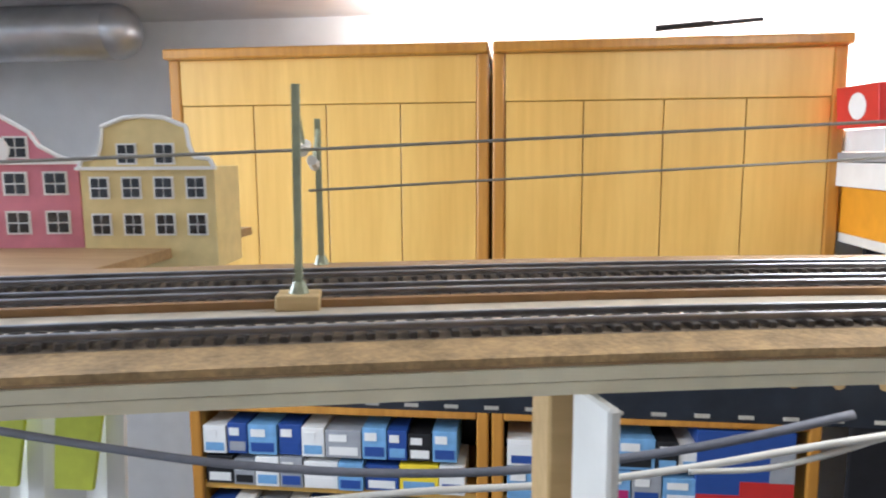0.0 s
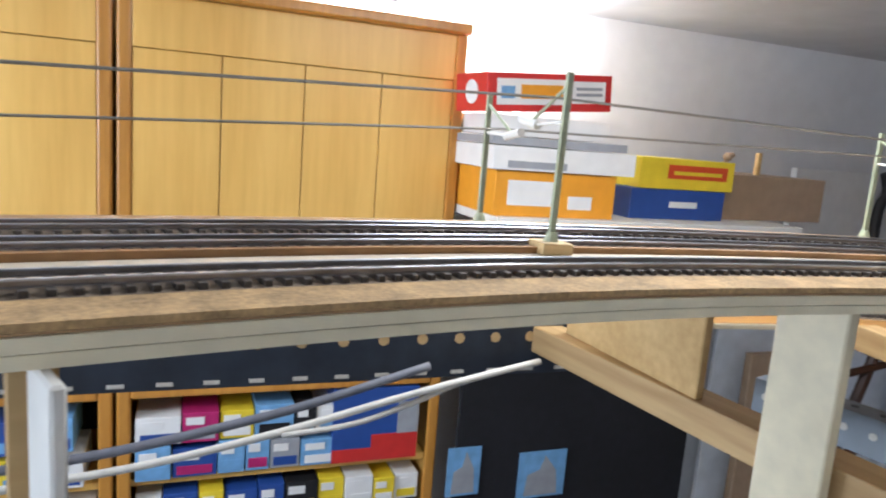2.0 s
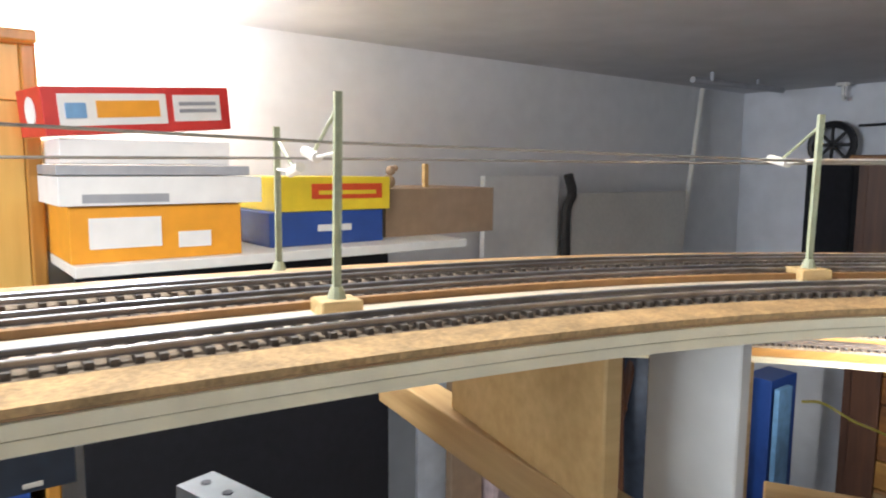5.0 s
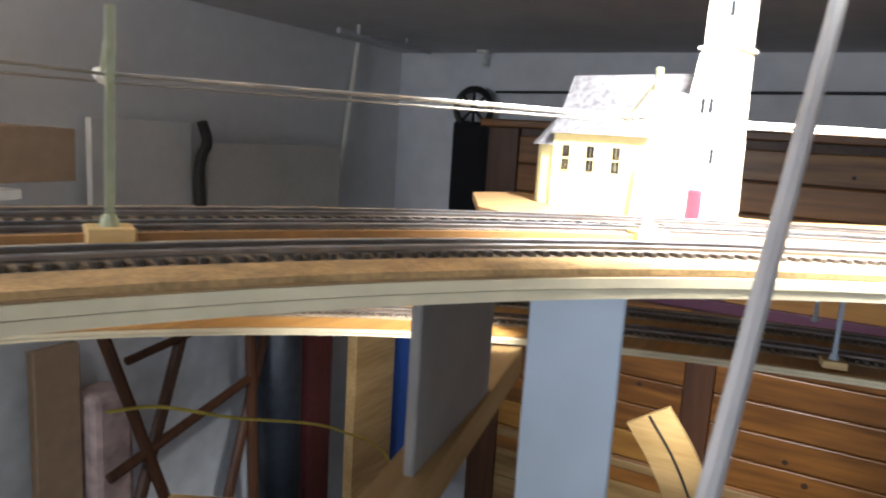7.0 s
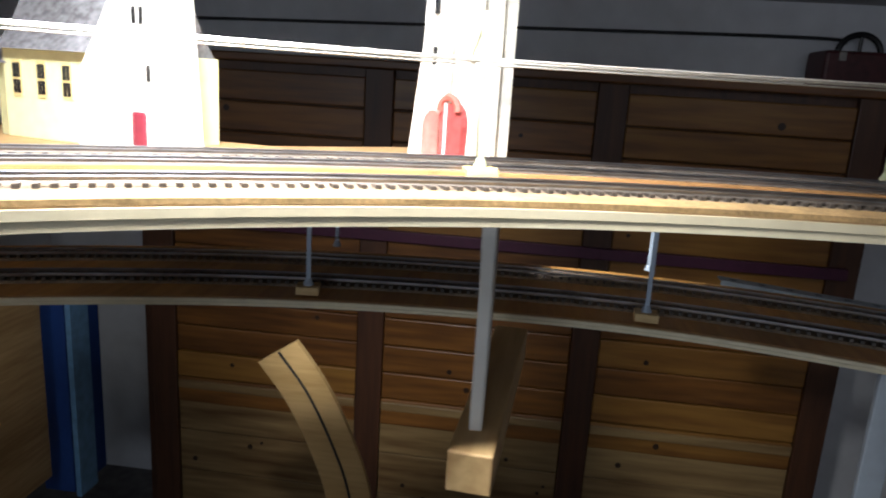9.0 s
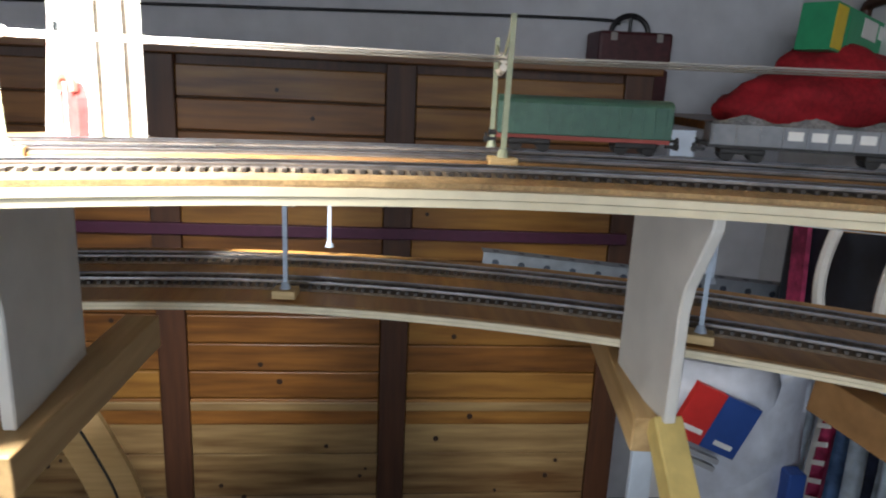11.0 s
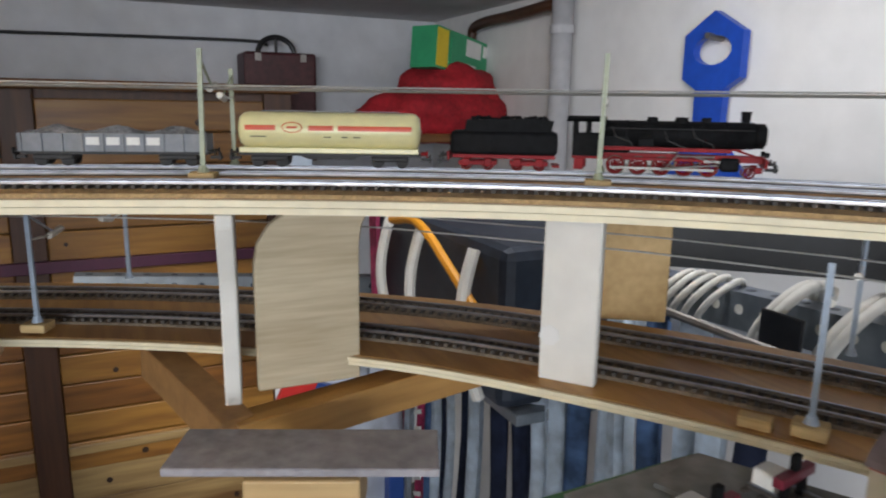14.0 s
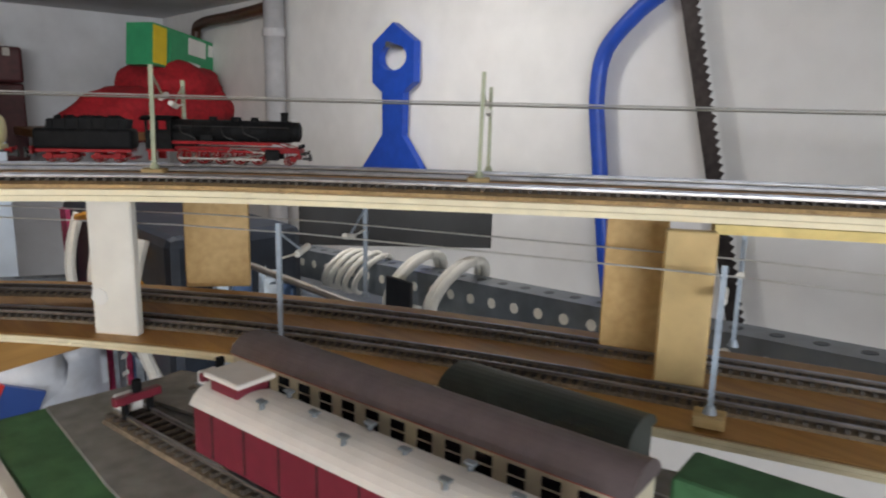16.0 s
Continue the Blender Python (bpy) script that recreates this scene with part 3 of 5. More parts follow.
def slotted_girder(a, b, h, w, mat, label, holes=0.05, hole_mat=hole_pale, radius=0.005, slots=False):
    a, b = Vector(a), Vector(b)
    d = b - a
    x = d.normalized()
    y = Vector((0, 0, 1)).cross(x).normalized()
    z = x.cross(y)
    root = thing("slotted_girder", Matrix(((x.x, y.x, z.x, a.x), (x.y, y.y, z.y, a.y), (x.z, y.z, z.z, a.z), (0, 0, 0, 1))), label, "steel girder")
    bm = bmesh.new()
    add_box(bm, (0, -0.0015, -h), (d.length, 0.0015, 0))
    part("web", bm, mat, root)
    side = 0.0015 if w > 0 else -0.0015
    part("flange", box((0, min(side, w), -0.003), (d.length, max(side, w), 0)), mat, root)
    part("flange", box((0, min(side, w), -h), (d.length, max(side, w), -h + 0.003)), mat, root)
    n = int(d.length / holes)
    for i in range(n):
        xx = (i + 0.5) * holes
        bm = bmesh.new()
        sy = -1 if w > 0 else 1
        add_rod(bm, (xx, sy * 0.0012, -h * 0.45), (xx, sy * 0.0022, -h * 0.45), radius, 12)
        part("hole", bm, hole_mat, root)
        bm = bmesh.new()
        add_rod(bm, (xx, w * 0.5, -0.0004), (xx, w * 0.5, 0.0006), radius, 10)
        part("hole", bm, hole_mat if mat is steel_dark else steel_dark, root)
        if slots:
            y0, y1 = sorted((sy * 0.0012, sy * 0.0022))
            part("slot", box((xx - 0.007, y0, -h * 0.95), (xx + 0.007, y1, -h * 0.90)), hole_pale, root)
    return root


slotted_girder((-0.75, 0.76, -0.105), (0.78, 0.74, -0.105), 0.075, 0.05, steel_dark, "dark blue slotted steel girder under the railway", 0.04, batten_wood, 0.0055, True)
slotted_girder((0.824, 0.62, -0.150), (0.905, 0.31, -0.150), 0.036, 0.028, steel_grey, "grey slotted steel beam carrying the decks", 0.025, hole_pale, 0.0036)
slotted_girder((2.15, -1.62, -0.249), (0.45, -1.62, -0.145), 0.062, 0.05, steel_grey, "grey slotted steel girder along the wall", 0.048, hole_pale, 0.0085)
slotted_girder((2.62, -0.62, -0.318), (2.58, -1.50, -0.392), 0.05, 0.04, steel_grey, "grey slotted steel girder behind the lower deck", 0.06, steel_dark, 0.008)

# ---- room furniture ----


def cabinet(x0, x1, y, z0, z1, label):
    root = thing("cabinet", pose(x0, y, z0), label, "cabinet", "pair of beech cabinets")
    w, h = x1 - x0, z1 - z0
    part("body", box((0.005, 0.012, 0.640), (w - 0.005, 0.33, h - 0.01)), cab_wood, root)
    # Near-black back panel: the shade inside the shelves is put into its colour.
    part("shaded_back_panel", box((0.005, 0.30, 0), (w - 0.005, 0.33, 0.639)), dark_frame, root, "back of the open shelves, near black for the shade inside")
    for xa in (0.005, w - 0.023):
        part("side_panel", box((xa, 0.013, 0), (xa + 0.018, 0.299, 0.639)), cab_wood, root)
    for za in (0.0, 0.20, 0.41):
        part("shelf_board", box((0.024, 0.013, za), (w - 0.024, 0.299, za + 0.016)), cab_wood, root)
    for xa in (0, w - 0.028):
        part("stile", box((xa, -0.004, 0), (xa + 0.028, 0.012, h), 0.005), cab_trim, root, "rounded brown corner strip")
    part("cornice", box((0.0, -0.03, h - 0.012), (w, 0.33, h + 0.012), 0.005), cab_trim, root, "projecting brown top moulding")
    part("frieze", box((0.028, -0.002, h - 0.115), (w - 0.028, 0.012, h - 0.012), 0.002), cab_wood, root)
    n = 4
    pw = (w - 0.056) / n
    for i in range(n):
        part("panel", box((0.028 + i * pw + 0.0012, -0.0005, 0.655), (0.028 + (i + 1) * pw - 0.0012, 0.011, h - 0.117), 0.001), cab_wood, root)
    part("shelf", box((0.028, -0.006, 0.620), (w - 0.028, 0.30, 0.653), 0.005), cab_trim, root, "brown front rail under the doors")
    return root


cabinet(-0.60, 0.145, 1.66, -1.17, 0.305, "beech veneered cabinet with a closed upper part and boxes below")
cabinet(0.153, 0.895, 1.66, -1.17, 0.305, "beech veneered cabinet beside its twin with boxes below")


def carton(name, lo, hi, mat, label, faces=(), turn=0.0, category="box"):
    """A cardboard box with printed patches laid on its front: (x0, z0, x1, z1, material) as shares of the front."""
    c = ((lo[0] + hi[0]) / 2, lo[1], lo[2])
    w, d, h = hi[0] - lo[0], hi[1] - lo[1], hi[2] - lo[2]
    root = thing(name, pose(*c, 0, 0, turn), label, category)
    part("carton_body", box((-w / 2, 0, 0), (w / 2, d, h), 0.0015), mat, root)
    for k, (x0, z0, x1, z1, fm) in enumerate(faces):
        part("print", box((-w / 2 + x0 * w, -0.0012 - k * 0.0006, z0 * h), (-w / 2 + x1 * w, 0.001, z1 * h)), fm, root)
    return root


random.seed(4)
mixed = [card_blue, card_sky, card_white, card_grey, card_blue, card_white, card_magenta, black_plastic, card_sky, card_yellow]
for x0, x1 in ((-0.565, 0.115), (0.19, 0.86)):
    for row in range(4):
        x = x0
        while x < x1 - 0.05:
            w = random.uniform(0.05, 0.10)
            w = min(w, x1 - x)
            zb = (-0.66, -0.743, -0.86, -0.942)[row]
            h = 0.08
            if x0 > 0 and x > 0.60 and row < 2:
                break
            carton("carton", (x, 1.655 + random.uniform(0, 0.01), zb), (x + w - 0.003, 1.80, zb + h * random.uniform(0.8, 1.0)), random.choice(mixed), "small printed model box stacked on the cabinet shelf", [(0.1, 0.1, 0.9, 0.4, random.choice(mixed)), (0.1, 0.6, 0.6, 0.85, card_white)])
            x += w
carton("carton", (0.625, 1.655, -0.742), (0.84, 1.80, -0.555), card_blue, "large blue and red printed box", [(0.0, 0.0, 1.0, 0.18, card_red), (0.45, 0.18, 1.0, 0.36, card_red), (0.75, 0.36, 1.0, 0.8, card_grey)])

# boxes beside the cabinets
part_shelf = tagged(link("wall_shelf", box((0.90, 1.42, -0.118), (1.75, 1.98, -0.098), 0.002), white_paint), "pale shelf board beside the cabinets", "shelf", kind="structure")
carton("carton", (0.90, 1.45, -0.098), (1.20, 1.72, 0.0), card_orange, "orange model railway box lying on the shelf", [(0.1, 0.25, 0.5, 0.8, card_white), (0.6, 0.2, 0.8, 0.5, card_white)])
carton("carton", (0.885, 1.44, 0.002), (1.24, 1.75, 0.052), card_white, "flat white cardboard box on the orange one", [(0.1, 0.1, 0.5, 0.4, card_grey)])
carton("carton", (0.885, 1.45, 0.054), (1.22, 1.75, 0.072), card_grey, "stack of grey folders under a red box", [])
rb = carton("carton", (-0.1715, 0.0, 0.0), (0.1715, 0.13, 0.082), card_red, "long red model railway box with a white label", [(0.07, 0.18, 0.62, 0.85, card_white), (0.66, 0.22, 0.94, 0.82, card_white), (0.25, 0.34, 0.58, 0.70, card_orange), (0.10, 0.34, 0.20, 0.66, card_sky), (0.69, 0.58, 0.91, 0.66, card_grey), (0.69, 0.42, 0.91, 0.50, card_grey)])
part("end_print", rod((-0.1715, 0.062, 0.042), (-0.1732, 0.062, 0.042), 0.026, 16), card_white, rb, "white oval on the end")
rb.matrix_world = Matrix.Translation((1.047, 1.503, 0.133)) @ Matrix.Rotation(radians(8.9), 4, "Z") @ Matrix.Rotation(radians(-4.5), 4, "Y")
carton("carton", (0.90, 1.50, 0.074), (1.20, 1.75, 0.118), card_white, "white cardboard sheets under the red box", [])
carton("carton", (1.28, 1.50, -0.098), (1.56, 1.72, -0.025), card_blue, "dark blue model box with a pale emblem", [(0.4, 0.4, 0.7, 0.6, card_white)])
carton("carton", (1.30, 1.50, -0.024), (1.58, 1.72, 0.050), card_yellow, "yellow model box with an orange label", [(0.28, 0.35, 0.92, 0.80, stripe_red), (0.34, 0.48, 0.86, 0.60, card_yellow)])
carton("carton", (1.60, 1.55, -0.098), (1.95, 1.85, 0.02), card_brown, "plain brown cardboard box", [])

fig = thing("brown_ornament", pose(1.655, 1.62, 0.020), "small brown ornament standing on the cardboard box", "ornament")
bm = bmesh.new()
for p, r in (((0, 0, 0.016), 0.018), ((0.006, 0, 0.044), 0.013), ((0.020, 0, 0.050), 0.008)):
    bmesh.ops.create_icosphere(bm, subdivisions=2, radius=r, matrix=Matrix.Translation(p))
part("body", bm, card_brown, fig, "", True)
tagged(link("wood_stick", box((1.768, 1.62, 0.020), (1.782, 1.634, 0.082), 0.002), ply_wood), "short wooden stick standing on the cardboard box", "stick")

wardrobe = thing("wardrobe", pose(3.5, 0, ZF), "tall brown wooden wardrobe with plank panels", "wardrobe")
WY0, WY1, WT = -1.32, 1.25, 2.03
part("body", box((0.02, WY0, 0), (0.5, WY1, WT - 0.03)), brown_dark, wardrobe)
part("cornice", box((-0.03, WY0 - 0.02, WT - 0.03), (0.5, WY1 + 0.02, WT), 0.006), brown_wood, wardrobe)
for yy in (-1.265, -0.445, 0.345, 1.16):
    part("stile", box((-0.012, yy - 0.05, 0), (0.02, yy + 0.05, WT - 0.03), 0.004), brown_dark, wardrobe)
random.seed(21)
bays = ((WY0 + 0.02, -1.316), (-1.214, -0.496), (-0.394, 0.294), (0.396, 1.109), (1.211, WY1 - 0.02))
zz = WT - 0.06
while zz > 0.78:
    for y0, y1 in bays[1:4]:
        set_ = random.uniform(-0.006, 0.0)
        part("plank", box((set_, y0, zz - 0.104), (0.020, y1, zz), 0.005), random.choice((brown_wood, brown_wood, amber_wood)), wardrobe)
        if random.random() < 0.45:
            ky, kz = random.uniform(y0 + 0.05, y1 - 0.05), zz - random.uniform(0.02, 0.085)
            part("knot", rod((set_ - 0.0012, ky, kz), (set_ + 0.004, ky, kz), random.uniform(0.007, 0.013), 9), knot_wood, wardrobe)
    zz -= 0.108
for y0, y1 in bays[1:4]:
    part("ledge", box((-0.010, y0, 0.735), (0.020, y1, 0.772), 0.006), pine_wood, wardrobe, "pale worn pine ledge")
    for k in range(5):
        ky, kz = random.uniform(y0 + 0.04, y1 - 0.04), random.uniform(0.30, 0.71)
        part("knot", rod((-0.0012, ky, kz), (0.004, ky, kz), random.uniform(0.006, 0.012), 9), knot_wood, wardrobe)
for y0, y1 in bays[1:4]:
    for z0, z1 in ((0.2, 0.375), (0.378, 0.552), (0.555, 0.733)):
        part("lower_board", box((random.uniform(0.0, 0.003), y0, z0), (0.02, y1, z1), 0.003), pine_wood, wardrobe, "pale knotty pine board")

part("rail_strip", box((-0.035, WY0 + 0.05, 1.405), (-0.0125, WY1, 1.445), 0.003), purple_paint, wardrobe, "dark purple rail across the wardrobe")

# ---- the train ----


def wheel(parent, x, z, r, mat, side, tyre=None, spokes=10):
    """A spoked wheel: rim, hub and spokes, with a dark steel tyre round it."""
    y = side * 0.0082
    bm = bmesh.new()
    ring = [(x + 0.80 * r * math.cos(a), y + side * 0.0006, z + 0.80 * r * math.sin(a)) for a in [2 * math.pi * k / 18 for k in range(19)]]
    add_tube(bm, ring, 0.10 * r, 5)
    add_rod(bm, (x, y - 0.0010, z), (x, y + 0.0014 * side + 0.0004, z), 0.24 * r, 10)
    for k in range(spokes):
        a = 2 * math.pi * k / spokes
        add_rod(bm, (x + 0.15 * r * math.cos(a), y, z + 0.15 * r * math.sin(a)), (x + 0.8 * r * math.cos(a), y, z + 0.8 * r * math.sin(a)), 0.055 * r, 4)
    w = part("wheel", bm, mat, parent)
    rim = [(x + 0.94 * r * math.cos(a), y, z + 0.94 * r * math.sin(a)) for a in [2 * math.pi * k / 22 for k in range(23)]]
    part("tyre", add_tube(bmesh.new(), rim, 0.08 * r, 6), tyre or tyre_dark, w)
    return w


def buffers(parent, x, mat, direction):
    for sy in (-0.0095, 0.0095):
        bm = bmesh.new()
        add_rod(bm, (x, sy, 0.0125), (x + direction * 0.005, sy, 0.0125), 0.0012)
        add_rod(bm, (x + direction * 0.005, sy, 0.0125), (x + direction * 0.0062, sy, 0.0125), 0.0028, 12)
        part("buffer", bm, mat, parent)
    bm = bmesh.new()
    add_box(bm, (min(x, x + direction * 0.010), -0.002, 0.006), (max(x, x + direction * 0.010), 0.002, 0.0085))
    add_box(bm, (x + direction * 0.008 - 0.001, -0.004, 0.005), (x + direction * 0.008 + 0.001, 0.004, 0.0115))
    part("coupling", bm, dark_frame, parent)


def locomotive(m):
    root = thing("steam_locomotive", m, "black and red model steam locomotive with bright rods", "locomotive")
    bm = bmesh.new()
    add_rod(bm, (0.012, 0, 0.034), (0.129, 0, 0.034), 0.0108, 28)
    add_rod(bm, (0.129, 0, 0.034), (0.137, 0, 0.034), 0.0100, 28)
    for x in (0.03, 0.05, 0.07, 0.09, 0.108):
        add_rod(bm, (x - 0.0007, 0, 0.034), (x + 0.0007, 0, 0.034), 0.0111, 28)
    boiler = part("boiler", bm, black_loco, root, "glossy black boiler", True)
    part("chimney", rod((0.122, 0, 0.043), (0.122, 0, 0.0535), 0.0034, 16, 0.0040), black_loco, root)
    for x, w in ((0.050, 0.005), (0.073, 0.006), (0.092, 0.0045)):
        bm = bmesh.new()
        add_rod(bm, (x, 0, 0.043), (x, 0, 0.0480), w, 16, w * 0.8)
        part("dome", bm, black_loco, root)
    part("firebox", box((0.008, -0.0105, 0.018), (0.034, 0.0105, 0.040), 0.003), black_loco, root)
    bm = bmesh.new()
    for sy in (-1, 1):
        y0, y1 = sy * 0.0135, sy * 0.0150
        add_box(bm, (-0.014, min(y0, y1), 0.015), (0.012, max(y0, y1), 0.0335))
        for x in (-0.014, -0.003, 0.0095):
            add_box(bm, (x, min(y0, y1), 0.0335), (x + 0.0025, max(y0, y1), 0.044))
    add_box(bm, (0.0095, -0.0145, 0.015), (0.012, 0.0145, 0.044))
    part("cab", bm, black_loco, root)
    bm = bmesh.new()
    n = 10
    ring = [(0.0158 * math.sin(a), 0.0425 + 0.0055 * math.cos(a)) for a in [(-1 + 2 * k / n) * 1.45 for k in range(n + 1)]]
    va = [bm.verts.new((-0.019, y, z)) for y, z in ring]
    vb = [bm.verts.new((0.0125, y, z)) for y, z in ring]
    for k in range(n):
        bm.faces.new((va[k], va[k + 1], vb[k + 1], vb[k]))
    bmesh.ops.solidify(bm, geom=bm.faces[:], thickness=0.0008)
    part("cab_roof", bm, black_loco, root)
    bm = bmesh.new()
    add_box(bm, (-0.012, -0.0060, 0.0125), (0.137, 0.0060, 0.018))
    add_box(bm, (0.012, -0.0142, 0.0225), (0.120, 0.0142, 0.0236))
    add_box(bm, (-0.014, -0.0142, 0.0128), (0.014, 0.0142, 0.0148))
    part("frame", bm, red_loco, root, "bright red frame and running board")
    part("pilot_beam", box((0.137, -0.0155, 0.009), (0.1395, 0.0155, 0.0165), 0.0005), red_loco, root)
    bm = bmesh.new()
    add_box(bm, (0.118, -0.009, 0.0160), (0.1385, 0.009, 0.0175))
    part("front_platform", bm, red_loco, root)
    for x in (0.022, 0.0405, 0.059, 0.0775, 0.096):
        for sd in (-1, 1):
            wheel(root, x, 0.0080, 0.0080, red_loco, sd)
    for sd in (-1, 1):
        wheel(root, 0.127, 0.0049, 0.0049, red_loco, sd)
        y = sd * 0.0128
        part("cylinder", box((0.104, min(y * 0.82, y * 1.15), 0.0055), (0.119, max(y * 0.82, y * 1.15), 0.0165), 0.0022), black_loco, root)
        bm = bmesh.new()
        add_box(bm, (0.018, y - 0.0005, 0.0052), (0.100, y + 0.0005, 0.0072))
        part("coupling_rod", bm, bright_metal, root, "bright coupling rod")
        bm = bmesh.new()
        add_rod(bm, (0.059, y + sd * 0.001, 0.0065), (0.102, y + sd * 0.001, 0.0105), 0.0009)
        add_rod(bm, (0.085, y + sd * 0.001, 0.0165), (0.104, y + sd * 0.001, 0.0120), 0.0007)
        add_rod(bm, (0.070, y + sd * 0.001, 0.0170), (0.100, y + sd * 0.001, 0.0170), 0.0007)
        add_rod(bm, (0.062, y + sd * 0.001, 0.0062), (0.072, y + sd * 0.001, 0.0185), 0.0007)
        add_box(bm, (0.092, y - 0.0012, 0.0125), (0.104, y + 0.0012, 0.0142))
        part("valve_gear", bm, bright_metal, root, "bright valve gear rods")
        lamp = part("headlamp", rod((0.1375, sd * 0.010, 0.0195), (0.1405, sd * 0.010, 0.0195), 0.0022, 12), black_loco, root)
        part("handrail", rod((0.015, sd * 0.0118, 0.0385), (0.128, sd * 0.0118, 0.0385), 0.0003, 6), dark_frame, root)
        bm = bmesh.new()
        add_box(bm, (0.040, sd * 0.0118 - 0.0016, 0.0242), (0.052, sd * 0.0118 + 0.0016, 0.0300))
        part("air_pump", bm, black_loco, root)
        part("running_board_edge", box((0.012, min(sd * 0.0140, sd * 0.0149), 0.0205), (0.112, max(sd * 0.0140, sd * 0.0149), 0.0226), 0.0003), red_loco, root)
        part("brake_rigging", box((0.028, min(sd * 0.0095, sd * 0.0112), 0.0125), (0.098, max(sd * 0.0095, sd * 0.0112), 0.0150), 0.0004), red_loco, root)
        for xs, zs in ((0.018, 0.030), (0.060, 0.027), (0.081, 0.030)):
            part("feed_pipe", tube([(xs, sd * 0.0100, zs + 0.010), (xs + 0.003, sd * 0.0122, zs + 0.002), (xs + 0.016, sd * 0.0124, zs - 0.003), (xs + 0.018, sd * 0.0124, 0.0236)], 0.0005, 5), dark_frame, root)
        part("cab_step", box((-0.012, min(sd * 0.0120, sd * 0.0150), 0.0035), (-0.004, max(sd * 0.0120, sd * 0.0150), 0.0128), 0.0004), red_loco, root)
        part("ladder", box((0.1300, min(sd * 0.0120, sd * 0.0150), 0.0050), (0.1360, max(sd * 0.0120, sd * 0.0150), 0.0100), 0.0004), red_loco, root)
        bm = bmesh.new()
        add_rod(bm, (0.1145, sd * 0.0135, 0.023), (0.136, sd * 0.0135, 0.0165), 0.0006)
        part("step_rail", bm, red_loco, root)
    part("smokebox_door", rod((0.137, 0, 0.034), (0.1385, 0, 0.034), 0.0075, 20), black_loco, root)
    buffers(root, 0.1395, dark_frame, 1)
    return root


def tender(m):
    root = thing("tender", m, "black model tender with a coal bunker on a red underframe", "tender")
    L = 0.092
    part("tank", box((0, -0.0155, 0.0135), (L, 0.0155, 0.034), 0.004), black_loco, root, "black tender tank", True)
    bm = bmesh.new()
    add_prism(bm, [(0.012, 0.033), (0.086, 0.033), (0.088, 0.0430), (0.070, 0.0445), (0.014, 0.0430)], 0.025, Matrix.Translation((0, -0.0125, 0)))
    part("bunker", bm, black_loco, root)
    for i in range(6):
        for sy in (-1, 1):
            x = 0.018 + i * 0.012
            part("bunker_rib", box((x, min(sy * 0.0125, sy * 0.0142), 0.033), (x + 0.0012, max(sy * 0.0125, sy * 0.0142), 0.0425)), black_loco, root)
    bm = bmesh.new()
    for i in range(70):
        p = (random.uniform(0.018, 0.082), random.uniform(-0.010, 0.010), 0.043 + random.uniform(0, 0.0025))
        bmesh.ops.create_icosphere(bm, subdivisions=1, radius=random.uniform(0.0014, 0.0026), matrix=Matrix.Translation(p))
    tagged(part("coal", bm, black_loco, root, "heaped black coal"), kind="stuff")
    part("underframe", box((0.002, -0.0135, 0.0108), (L - 0.002, 0.0135, 0.0140), 0.0004), red_loco, root, "red underframe")
    for i, x in enumerate((0.014, 0.033, 0.058, 0.077)):
        for sd in (-1, 1):
            wheel(root, x, 0.0054, 0.0054, red_loco, sd)
            part("axle_box", box((x - 0.003, min(sd * 0.0105, sd * 0.0132), 0.004), (x + 0.003, max(sd * 0.0105, sd * 0.0132), 0.0105), 0.0006), red_loco, root)
    for sd in (-1, 1):
        y0, y1 = sorted((sd * 0.0108, sd * 0.0120))
        for x in (0.0075, 0.0515):
            part("bogie_frame", box((x, y0, 0.0048), (x + 0.033, y1, 0.0085), 0.0005), red_loco, root)
    part("step", box((L - 0.004, -0.0145, 0.004), (L + 0.002, 0.0145, 0.006)), red_loco, root)
    part("rear_beam", box((-0.0022, -0.0155, 0.009), (0.0, 0.0155, 0.0165), 0.0004), red_loco, root)
    buffers(root, -0.0022, dark_frame, -1)
    return root


def bogie(parent, x):
    b = part("bogie", box((x - 0.016, -0.0115, 0.0055), (x + 0.016, 0.0115, 0.0100), 0.0012), dark_frame, parent, "black four-wheel bogie")
    for dx in (-0.0105, 0.0105):
        for sd in (-1, 1):
            bm = bmesh.new()
            y = sd * 0.0082
            add_rod(bm, (x + dx, y - 0.0012, 0.0054), (x + dx, y + 0.0012, 0.0054), 0.0054, 18)
            part("wheel", bm, dark_frame, b)
    return b


